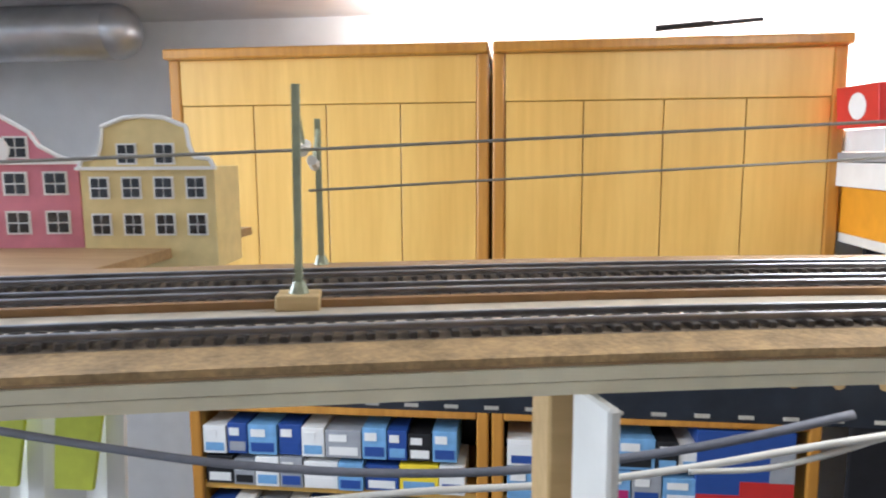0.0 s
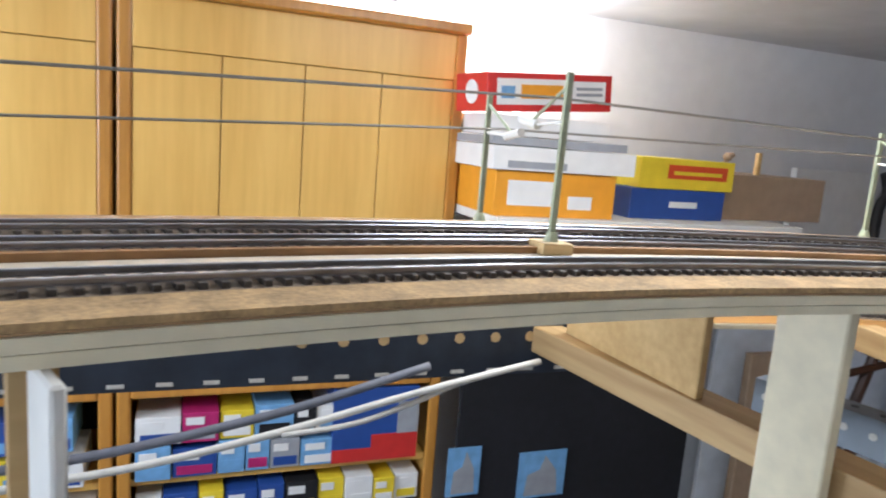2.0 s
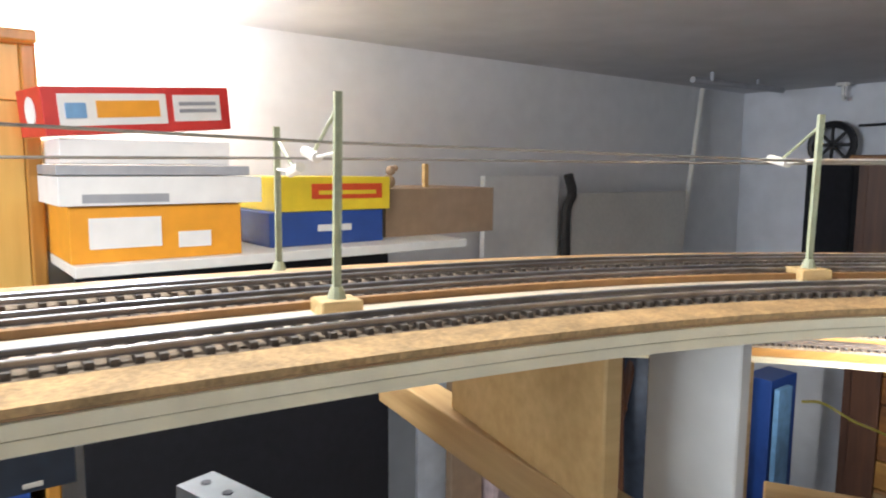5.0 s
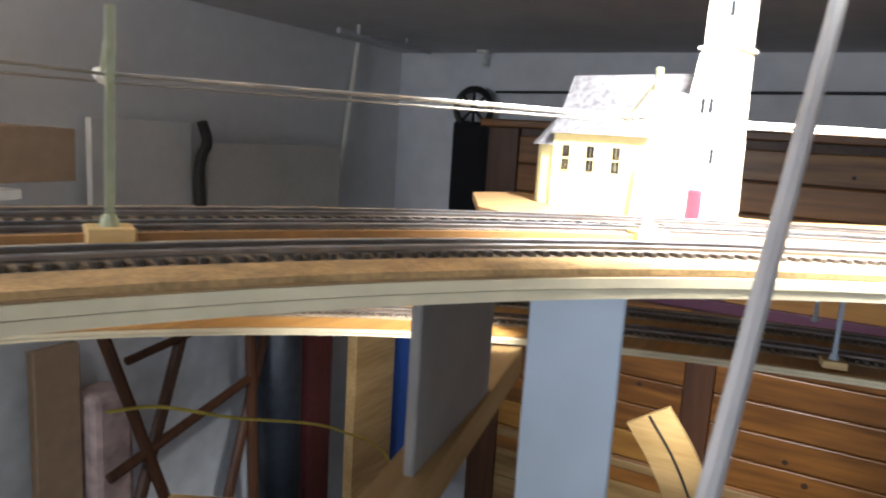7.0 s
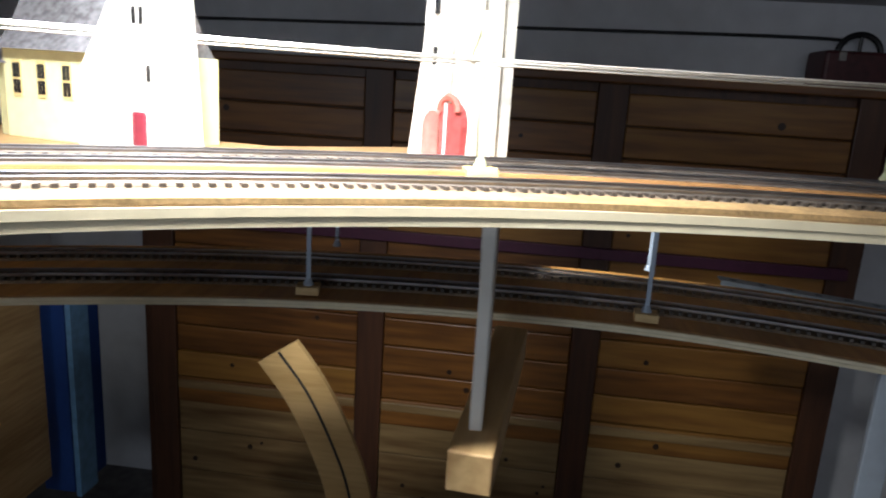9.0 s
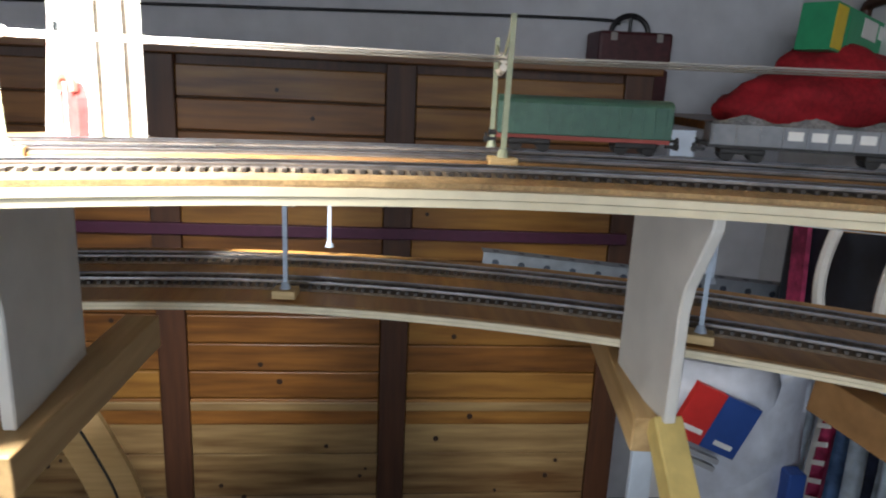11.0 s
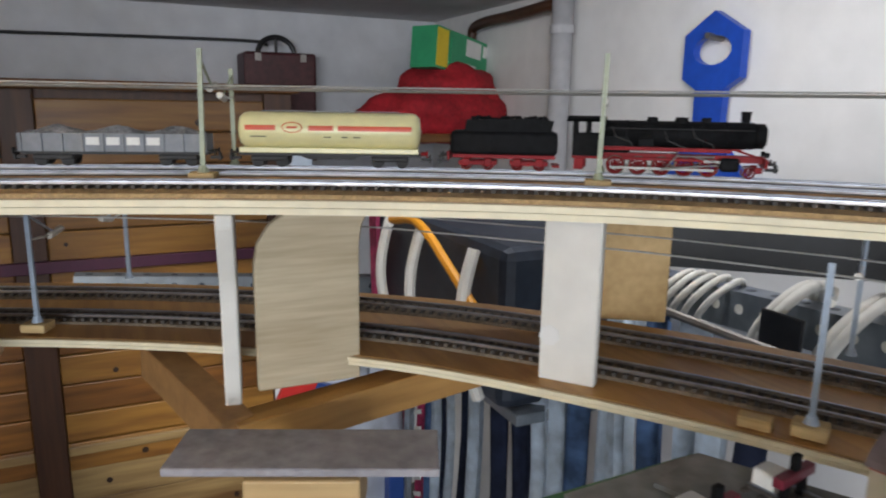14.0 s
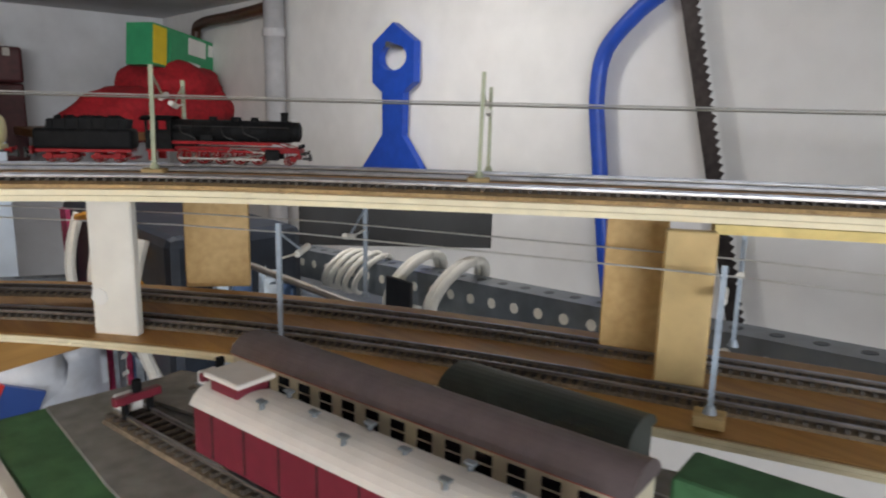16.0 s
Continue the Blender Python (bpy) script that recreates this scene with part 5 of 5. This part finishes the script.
pul = thing("wheel_pulley", pose(3.93, 1.53, 0.185), "black spoked pulley wheel on the wall", "pulley")
bm = bmesh.new()
ringp = [(0, 0.090 * math.cos(a), 0.090 * math.sin(a)) for a in [2 * math.pi * i / 32 for i in range(33)]]
part("rim", add_tube(bm, ringp, 0.016, 8), black_plastic, pul)
for i in range(4):
    a = math.pi * i / 4
    part("spoke", rod((0, 0.086 * math.cos(a), 0.086 * math.sin(a)), (0, -0.086 * math.cos(a), -0.086 * math.sin(a)), 0.008, 6), black_plastic, pul)
part("bracket", box((-0.02, -0.10, -0.62), (0.08, 0.10, -0.06), 0.02), black_cloth, pul, "dark cloth hung under the wheel")
hk = thing("ceiling_hook", pose(3.93, 1.50, ZC), "small white ceiling hook", "hook")
part("plate", rod((0, 0, -0.012), (0, 0, 0), 0.03, 14), white_paint, hk)
part("hook", tube([(0, 0, -0.01), (0, 0, -0.05), (0.012, 0, -0.07), (0.03, 0, -0.06)], 0.007, 8), white_paint, hk)

tagged(link("white_stick", rod((3.60, 1.97, 0.44), (3.42, 1.93, -0.30), 0.012, 8), white_paint), "white stick leaning in the room corner", "stick")
tagged(link("dark_strap", tube(smooth_chain([(2.63, 1.895, 0.05), (2.65, 1.893, -0.02), (2.62, 1.893, -0.10), (2.63, 1.893, -0.35)], 6), 0.018, 8), dark_frame), "dark strap hanging over the panel", "strap")
hp = thing("ceiling_bracket", pose(3.35, 1.60, ZC), "pale pipe bracket under the ceiling", "bracket")
part("cross_bar", rod((-0.25, 0.1, -0.035), (0.35, 0.05, -0.035), 0.012, 8), pipe_grey, hp)
for xb in (-0.15, 0.2):
    part("hanger", rod((xb, 0.08, -0.035), (xb, 0.08, 0.0), 0.008, 8), pipe_grey, hp)

# curved track board hung before the wardrobe
ct = thing("curved_track_board", Matrix(), "pale curved plywood track board with a dark groove", "track board")
arcp = smooth_chain([(2.455, 0.325, -0.525), (2.465, 0.262, -0.62), (2.47, 0.205, -0.74), (2.475, 0.165, -0.86), (2.48, 0.145, -1.02), (2.48, 0.14, -1.2)], 8)
bm = bmesh.new()
rows = []
for i, p in enumerate(arcp):
    d = (arcp[min(i + 1, len(arcp) - 1)] - arcp[max(i - 1, 0)]).normalized()
    side = d.cross(Vector((1, 0, 0))).normalized()
    rows.append([bm.verts.new(p + side * s_ + Vector((x_, 0, 0))) for s_, x_ in ((-0.052, 0), (0.052, 0), (0.052, 0.014), (-0.052, 0.014))])
for a, b in zip(rows, rows[1:]):
    for k in range(4):
        bm.faces.new((a[k], a[(k + 1) % 4], b[(k + 1) % 4], b[k]))
bm.faces.new(rows[0]), bm.faces.new(rows[-1][::-1])
bmesh.ops.recalc_face_normals(bm, faces=bm.faces[:])
part("board", bm, ply_wood, ct)
part("groove", tube([p + Vector((-0.001, -0.004, 0)) for p in arcp], 0.0028, 6), dark_frame, ct)

# wardrobe top and the corner
case = thing("suitcase", pose(3.88, -1.345, 0.1305), "dark maroon case with a round handle on the wardrobe", "suitcase")
part("case_body", box((-0.09, -0.145, 0), (0.09, 0.145, 0.135), 0.012), maroon, case)
part("side_flap", box((-0.075, -0.145, -0.30), (0.06, -0.035, -0.002), 0.008), maroon, case, "dark flap hanging past the wardrobe end")
part("handle", add_tube(bmesh.new(), [(0, 0.075 * math.cos(a), 0.130 + 0.07 * math.sin(a)) for a in [math.pi * i / 14 for i in range(15)]], 0.011, 8), black_plastic, case)
part("handle_bar", rod((0, 0, 0.130), (0, 0, 0.195), 0.007, 8), black_plastic, case)
for yy in (-0.09, 0.09):
    part("clasp", box((-0.094, yy - 0.012, 0.10), (-0.088, yy + 0.012, 0.13)), bright_metal, case)
cloth = thing("red_cushion", pose(3.40, -1.86, -0.035), "large crumpled red cloth cushion in the corner", "cushion")
for p, sc in (((0, 0.0, 0.07), (0.16, 0.30, 0.11)), ((0.02, -0.05, 0.17), (0.14, 0.20, 0.10)), ((0.0, 0.16, 0.04), (0.14, 0.20, 0.08)), ((0.03, -0.14, 0.08), (0.13, 0.14, 0.14))):
    bm = bmesh.new()
    bmesh.ops.create_icosphere(bm, subdivisions=4, radius=1, matrix=Matrix.Translation(p) @ Matrix.Diagonal((*sc, 1)))
    bm.normal_update()
    for v in bm.verts:
        v.co += v.normal * (noise.noise(v.co * 14) * 0.022 + noise.noise(v.co * 40) * 0.006)
    part("cushion_fold", bm, red_cloth, cloth, "", True)
part("base_shelf", box((-0.16, -0.25, -0.03), (0.5, 0.42, 0.0), 0.004), brown_wood, cloth, "wooden shelf under the cushion")
gb = carton("carton", (-0.165, -0.05, 0.0), (0.165, 0.05, 0.13), card_green, "green and yellow printed carton on the red cushion", [(0.0, 0.05, 0.2, 0.95, card_yellow), (0.55, 0.5, 0.85, 0.92, card_white), (0.9, 0.6, 0.98, 0.9, card_white), (0.55, 0.1, 0.75, 0.3, card_white), (0.25, 0.2, 0.5, 0.8, card_green)])
gb.matrix_world = Matrix.Translation((3.39, -1.955, 0.185)) @ Matrix.Rotation(radians(-57), 4, "Z") @ Matrix.Rotation(radians(6), 4, "Y") @ Matrix.Scale(1.15, 4)

pipe = thing("wall_pipe", Matrix(), "grey downpipe fixed to the white wall", "pipe")
part("pipe_run", rod((2.88, -2.06, ZC), (2.88, -2.06, ZF), 0.035, 20), pipe_grey, pipe, "", True)
for z in (0.30, -0.5):
    part("clamp", rod((2.88, -2.06, z), (2.88, -2.06, z + 0.025), 0.040, 20), pipe_grey, pipe)
tagged(link("brown_pipe", tube(smooth_chain([(3.54, -2.07, 0.16), (3.54, -2.07, 0.33), (3.49, -2.07, 0.385), (3.20, -2.07, 0.392), (2.92, -2.07, 0.402)], 6), 0.020, 10), brown_dark, smooth=True), "brown pipe bending along the wall", "pipe")

sp = thing("wall_tool", pose(2.26, Y3, 0.015), "large blue tool with a ring head hung on the wall", "wall tool")
bm = bmesh.new()
n = 48
outer, inner = [], []
for i in range(n):
    a = 2 * math.pi * i / n
    r = 0.094 / math.cos(((a - math.pi / 2) % (math.pi / 3)) - math.pi / 6)
    outer.append((r * math.cos(a), 0.182 + r * math.sin(a)))
    inner.append((0.062 * math.cos(a), 0.196 + 0.036 * math.sin(a)))
vo = [[bm.verts.new((x, y, z)) for x, z in outer] for y in (0.012, 0.035)]
vi = [[bm.verts.new((x, y, z)) for x, z in inner] for y in (0.012, 0.035)]
for i in range(n):
    j = (i + 1) % n
    bm.faces.new((vo[1][i], vo[1][j], vi[1][j], vi[1][i]))
    bm.faces.new((vo[0][i], vi[0][i], vi[0][j], vo[0][j]))
    bm.faces.new((vo[0][i], vo[0][j], vo[1][j], vo[1][i]))
    bm.faces.new((vi[0][i], vi[1][i], vi[1][j], vi[0][j]))
bmesh.ops.recalc_face_normals(bm, faces=bm.faces[:])
part("ring_head", bm, blue_paint, sp)
part("stem", prism([(-0.048, 0.10), (0.048, 0.10), (0.045, -0.02), (0.17, -0.15), (0.19, -0.30), (-0.19, -0.30), (-0.17, -0.15), (-0.045, -0.02)], 0.022, Matrix.Translation((0, 0.012, 0))), blue_paint, sp)
part("peg", rod((0, 0.0, 0.226), (0, 0.055, 0.230), 0.008, 10), bright_metal, sp, "metal wall peg")

saw = thing("bow_saw", pose(0.015, -2.085, 0.012), "blue bow saw hung on the white wall", "saw")
part("bow", tube(smooth_chain([(1.36, 0, 0.310), (1.40, 0, 0.295), (1.466, 0, 0.254), (1.532, 0, 0.185), (1.546, 0, 0.10), (1.535, 0, 0.0), (1.493, 0, -0.273), (1.46, 0, -0.42)], 8), 0.017, 12), blue_paint, saw, "", True)
bm = prism([(1.378, 0.30), (1.350, 0.30), (1.175, -0.38), (1.203, -0.38)], 0.003)
for i in range(46):
    f = i / 46
    x, z = 1.350 - 0.175 * f, 0.30 - 0.68 * f
    add_prism(bm, [(x, z), (x - 0.0032, z - 0.0145), (x - 0.010, z - 0.004)], 0.003)
part("blade", bm, saw_steel, saw, "dark toothed blade")
part("end_grip", rod((1.20, 0.002, -0.37), (1.46, 0.002, -0.42), 0.012, 8), blue_paint, saw)

# below the last bend
plate("black_shelf_board", (1.475, -1.685), (1.69, -1.44), -0.160, -0.060, 0.012, black_plastic, "flat black box behind the lower tracks")
mach = thing("machine_case", pose(2.2, -1.40, -0.44), "dark machine case with pale hoses behind the lower deck", "machine")
part("case", box((-0.34, -0.15, 0.0), (0.34, 0.12, 0.28), 0.02), steel_dark, mach)
part("mounting_shelf", box((-0.36, -0.70, -0.02), (0.36, 0.10, 0.0), 0.003), steel_grey, mach)
for x in (-0.28, -0.05, 0.12):
    part("hose", add_tube(bmesh.new(), [(x + 0.03 * i / 12, 0.13 + 0.03 * math.sin(math.pi * i / 12), 0.005 + 0.26 * i / 12) for i in range(13)], 0.012, 8), white_cable, mach, "pale ribbed hose")
part("red_strap", prism([(0.20, -0.15), (0.25, -0.15), (0.29, 0.26), (0.24, 0.26)], 0.01, Matrix.Translation((0, 0.125, 0))), fabric_pink, mach, "red and white strap")
part("orange_tube", tube(smooth_chain([(-0.33, 0.14, 0.14), (-0.2, 0.15, 0.22), (-0.05, 0.15, 0.28), (0.12, 0.14, 0.26)], 6), 0.009, 8), card_orange, mach, "orange tube")
coil = thing("cable_coil", Matrix(), "white cables wound round the grey girder", "cable coil")
A, B = Vector((2.15, -1.62, -0.249)), Vector((0.45, -1.62, -0.145))
dv = (B - A).normalized()
for xc, rr, tk in ((1.865, 0.040, 0.006), (1.84, 0.042, 0.006), (1.815, 0.040, 0.006), (1.785, 0.043, 0.006), (1.755, 0.041, 0.006), (1.63, 0.058, 0.008), (1.615, 0.060, 0.008), (1.52, 0.058, 0.009), (1.505, 0.060, 0.008)):
    c = A.lerp(B, (2.15 - xc) / 1.7) + Vector((0, -0.022, -0.030))
    w = Vector((0, 1, 0))
    u = Vector((0, 0, 1))
    part("cable_turn", tube([c + rr * (math.cos(a) * u + 1.1 * math.sin(a) * w) + dv * (0.035 * math.cos(a) + 0.012 * math.sin(a)) for a in [2 * math.pi * i / 20 for i in range(21)]], tk, 8), white_cable, coil, "white cable turn", True)
tagp = thing("girder_plate", pose(1.565, -1.560, -0.268, 0, 0, 180), "black plate with white marks tied to the girder", "plate")
part("plate", box((-0.035, -0.006, -0.035), (0.035, 0.0, 0.055), 0.003), black_plastic, tagp)
for xa, za, w_, h_ in ((-0.020, -0.012, 0.016, 0.006), (-0.002, -0.020, 0.006, 0.022), (0.012, -0.016, 0.014, 0.006), (-0.022, -0.026, 0.014, 0.005)):
    part("mark", box((xa, -0.0075, za), (xa + w_, -0.0058, za + h_)), card_white, tagp)
slatp = tagged(link("upright_slat", box((3.0, -1.262, -1.6), (3.02, -1.19, -0.05), 0.003), pale_blue), "pale blue upright slat beside the wardrobe", "slat")
sack = thing("paper_sack", pose(2.42, -1.17, -1.35), "white printed sack with red and blue patches", "sack")
bm = bmesh.new()
bmesh.ops.create_grid(bm, x_segments=14, y_segments=20, size=0.5)
for v in bm.verts:
    y, z = v.co.x * 0.31, (v.co.y + 0.5) * 0.86
    x = -0.05 * math.cos(math.pi * v.co.x) + noise.noise(Vector((y * 9, z * 7, 0))) * 0.018
    v.co = (x, y + 0.12 * (0.86 - z) * -0.15, z)
bmesh.ops.solidify(bm, geom=bm.faces[:], thickness=0.10)
part("sack_body", bm, sack_white, sack, "", True)
tilt = Matrix.Translation((-0.075, 0.098, 0.760)) @ Matrix.Rotation(radians(24), 4, "X") @ Matrix.Scale(1.15, 4)
part("print", box((-0.006, 0.002, -0.055), (0.008, 0.062, 0.050), 0, tilt), card_red, sack, "red printed patch")
part("print", box((-0.006, -0.072, -0.055), (0.008, 0.001, 0.050), 0, tilt), card_blue, sack, "blue printed patch")
for y0, y1, z0 in ((0.010, 0.052, -0.036), (-0.058, -0.020, -0.042), (-0.05, 0.05, -0.075), (-0.05, 0.03, -0.090)):
    part("lettering_bar", box((-0.0075, y0, z0), (0.006, y1, z0 + 0.009), 0, tilt), card_white if z0 > -0.06 else card_grey, sack)
part("print", box((-0.064, -0.138, 0.05), (-0.024, -0.098, 0.62), 0.004), card_blue, sack, "blue printed edge")
tagged(link("red_tin", rod((2.30, 0.02, -1.05), (2.30, 0.02, -0.80), 0.09, 20), maroon, smooth=True), "dark red tin before the wardrobe", "tin")

random.seed(8)
P, L, B, N = fabric_pink, fabric_pale, fabric_blue, fabric_navy
cloths = [P, L, P, B, L, N, L, N, N, L, N, N, N, N, L, L, B, L, L, L, B, L, L, N]
names = {fabric_pink: "pink and white striped", fabric_pale: "pale blue", fabric_blue: "mid blue", fabric_navy: "dark navy"}
for i, fm in enumerate(cloths):
    x = 2.50 - i * 0.046
    w = random.uniform(0.040, 0.056)
    y0 = -1.37 + random.uniform(-0.02, 0.02)
    bm = bmesh.new()
    cols = []
    for k in range(6):
        f = k / 5
        cols.append([bm.verts.new((x + (f - 0.5) * w + 0.006 * math.sin(j * 0.9 + i), y0 + 0.012 * math.sin(f * 6.28 + i) + 0.004 * math.sin(j), -0.20 - 0.09 * j)) for j in range(10)])
    for a, b in zip(cols, cols[1:]):
        for j in range(9):
            bm.faces.new((a[j], a[j + 1], b[j + 1], b[j]))
    bmesh.ops.solidify(bm, geom=bm.faces[:], thickness=0.003)
    g = thing("hanging_garment", Matrix(), names[fm] + " garment hanging in a row", "garment", "hanging garments")
    part("cloth", bm, fm, g, "", True)
    if fm is fabric_pink:
        for j in range(18):
            part("stripe", prism([(x - w / 2, -0.22 - 0.045 * j), (x + w / 2, -0.24 - 0.045 * j), (x + w / 2, -0.252 - 0.045 * j), (x - w / 2, -0.232 - 0.045 * j)], 0.003, Matrix.Translation((0, y0 + 0.016, 0))), card_white, g)
tagged(link("hanging_rail", rod((2.6, -1.37, -0.196), (1.3, -1.37, -0.196), 0.006, 8), bright_metal), "metal rail carrying the garments", "rail")

# ---- yard below the deck ----
ZY = -0.153
slab("yard_board", [(1.222, -0.903), (1.228, -1.052), (1.02, -1.165), (0.60, -1.335), (0.30, -1.34), (0.34, -0.93), (1.06, -0.912)], ZY, 0.012, mat_green, "green topped baseboard with a white edge", "baseboard", "structure")
slab("edge_board", [(1.230, -0.896), (1.230, -0.903), (0.34, -0.928), (0.34, -0.921)], ZY + 0.001, 0.014, white_paint, "white edge strip of the baseboard", "edge strip", "structure")
slab("platform_slab", [(1.216, -0.945), (1.222, -1.050), (1.02, -1.158), (0.60, -1.325), (0.36, -1.32), (0.38, -0.985), (1.08, -0.945)], ZY + 0.004, 0.003, slate_board, "grey slate-like platform sheet", "sheet", "structure")
slab("platform_slab", [(1.200, -0.995), (1.216, -1.045), (1.09, -1.115), (1.07, -1.04)], ZY + 0.008, 0.003, slate_board, "second grey sheet overlapping the first", "sheet", "structure")
YDIR = Vector((-0.985, -0.175)).normalized()


def yard_line(x, y, length):
    return Line([(x, y), (x + YDIR.x * length / 3, y + YDIR.y * length / 3), (x + YDIR.x * length * 2 / 3, y + YDIR.y * length * 2 / 3), (x + YDIR.x * length, y + YDIR.y * length)])


Y1L, Y2L, Y3L = yard_line(1.165, -0.985, 0.6), yard_line(1.175, -1.048, 0.6), yard_line(1.06, -1.128, 0.5)
for ln in (Y1L, Y2L, Y3L):
    railway_track(ln, 0.0, ZY + 0.0125, "short yard track on grey sheet", pitch=0.0095)


def buffer_stop(m, label):
    root = thing("buffer_stop", m, label, "buffer stop", "buffer stops")
    for sy in (-0.009, 0.009):
        part("upright", box((-0.002, sy - 0.002, 0), (0.002, sy + 0.002, 0.016)), black_loco, root)
    part("beam", box((-0.003, -0.017, 0.011), (0.003, 0.017, 0.017), 0.0008), coach_red, root, "red buffer beam")
    part("weight", box((-0.020, -0.008, 0.0), (-0.006, 0.008, 0.012), 0.002), card_white, root, "white block behind the beam")
    part("lantern", box((-0.002, -0.003, 0.017), (0.002, 0.003, 0.026), 0.0006), black_loco, root)
    return root


for ln, s_ in ((Y1L, 0.016), (Y2L, 0.02)):
    buffer_stop(ln.frame_at(s_, 0, ZY + 0.0095), "model buffer stop with a red beam and white block")


def coach(m, L, W, H, side, roof, label, windows=True, vents=0):
    root = thing("railway_coach", m, label, "railway coach", "coaches in the yard")
    part("body", box((0, -W / 2, 0.010), (L, W / 2, H * 0.78), 0.001), side, root)
    bm = bmesh.new()
    k = 12
    rise = H * 0.22
    arc = [(W * 0.53 * math.sin(a) / math.sin(1.35), H * 0.76 + rise * (math.cos(a) - math.cos(1.35)) / (1 - math.cos(1.35))) for a in [(-1 + 2 * i / k) * 1.35 for i in range(k + 1)]]
    prof = [(-y, z) for y, z in arc]
    add_prism(bm, prof, L + 0.004, Matrix.Translation((-0.002, 0, 0)) @ Matrix.Rotation(-math.pi / 2, 4, "Z"))
    part("roof", bm, roof, root, "", False)
    if windows:
        n = int(L / 0.020)
        for sd in (-1, 1):
            for i in range(n):
                x = 0.010 + i * (L - 0.014) / n
                a, b = sorted((sd * W / 2, sd * (W / 2 + 0.0007)))
                wn = part("window", box((x, a, H * 0.46), (x + 0.0105, b, H * 0.70), 0.0003), window_dark, root)
                a2, b2 = sorted((sd * W / 2, sd * (W / 2 + 0.0011)))
                part("window_bar", box((x, a2, H * 0.585), (x + 0.0105, b2, H * 0.60)), side, wn)
            a, b = sorted((sd * W / 2, sd * (W / 2 + 0.0009)))
            part("rain_strip", box((0, a, H * 0.745), (L, b, H * 0.765)), terracotta, root)
    for i in range(vents):
        x = 0.02 + i * (L - 0.03) / max(1, vents - 1)
        for sy in (-0.25, 0.25) if i % 2 else (0.0,):
            v = part("roof_vent", rod((x, sy * W, H * 0.93), (x, sy * W, H + 0.001), 0.0016, 10), steel_grey, root, "dark grey roof vent")
            part("vent_cap", box((x - 0.0032, sy * W - 0.002, H + 0.0005), (x + 0.0032, sy * W + 0.002, H + 0.0022), 0.0006), steel_grey, v)
    part("underframe", box((0.002, -W * 0.36, 0.006), (L - 0.002, W * 0.36, 0.010)), dark_frame, root)
    for x in (0.03, L - 0.03):
        bogie(root, x)
    return root


coach(Y2L.frame_at(0.062, 0, ZY + 0.0125), 0.29, 0.036, 0.054, coach_cream, roof_brown, "cream model coach with a long brown roof", True, 0)
c2 = coach(Y1L.frame_at(0.115, 0, ZY + 0.0125), 0.25, 0.038, 0.052, coach_red, coach_white, "wine red model railcar with a white vented roof", False, 8)
for i in range(8):
    part("panel_line", box((0.018 + i * 0.029, -0.0196, 0.012), (0.0186 + i * 0.029, 0.0196, 0.039)), coach_dark, c2)
for i in range(5):
    part("window", box((0.030 + i * 0.045, 0.0190, 0.025), (0.042 + i * 0.045, 0.0197, 0.036), 0.0004), terracotta, c2)
part("raised_vestibule", box((0.006, -0.011, 0.046), (0.032, 0.011, 0.0555), 0.001), coach_red, c2, "wine red raised cabin")
part("vestibule_roof", box((0.002, -0.0135, 0.0557), (0.036, 0.0135, 0.0590), 0.0015), coach_white, c2, "white cabin roof")
coach(Y3L.frame_at(0.075, 0, ZY + 0.0125), 0.125, 0.040, 0.048, coach_dark, coach_dark, "dark green model van standing in the yard", False, 0)
flat = thing("flat_wagon", Y3L.frame_at(0.225, 0, ZY + 0.0125), "low greenish grey model flat wagon", "goods wagon")
part("load", box((0, -0.02, 0.012), (0.16, 0.02, 0.028), 0.003), mat_green, flat)
part("underframe", box((0, -0.014, 0.006), (0.16, 0.014, 0.012)), dark_frame, flat)
bogie(flat, 0.03), bogie(flat, 0.13)
for x, y in ((1.095, -1.100), (0.985, -1.185)):
    g = thing("brush_tuft", pose(x, y, ZY + 0.004), "dark brown tuft on a pale block", "model scenery", "scenery tufts")
    bm = bmesh.new()
    for i in range(14):
        bmesh.ops.create_icosphere(bm, subdivisions=1, radius=0.0035, matrix=Matrix.Translation((random.uniform(-0.006, 0.006), random.uniform(-0.006, 0.006), 0.012 + random.uniform(0, 0.010))))
    part("tuft", bm, brown_dark, g)
    part("block", box((-0.010, -0.008, 0), (0.010, 0.008, 0.010), 0.001), model_cream, g)
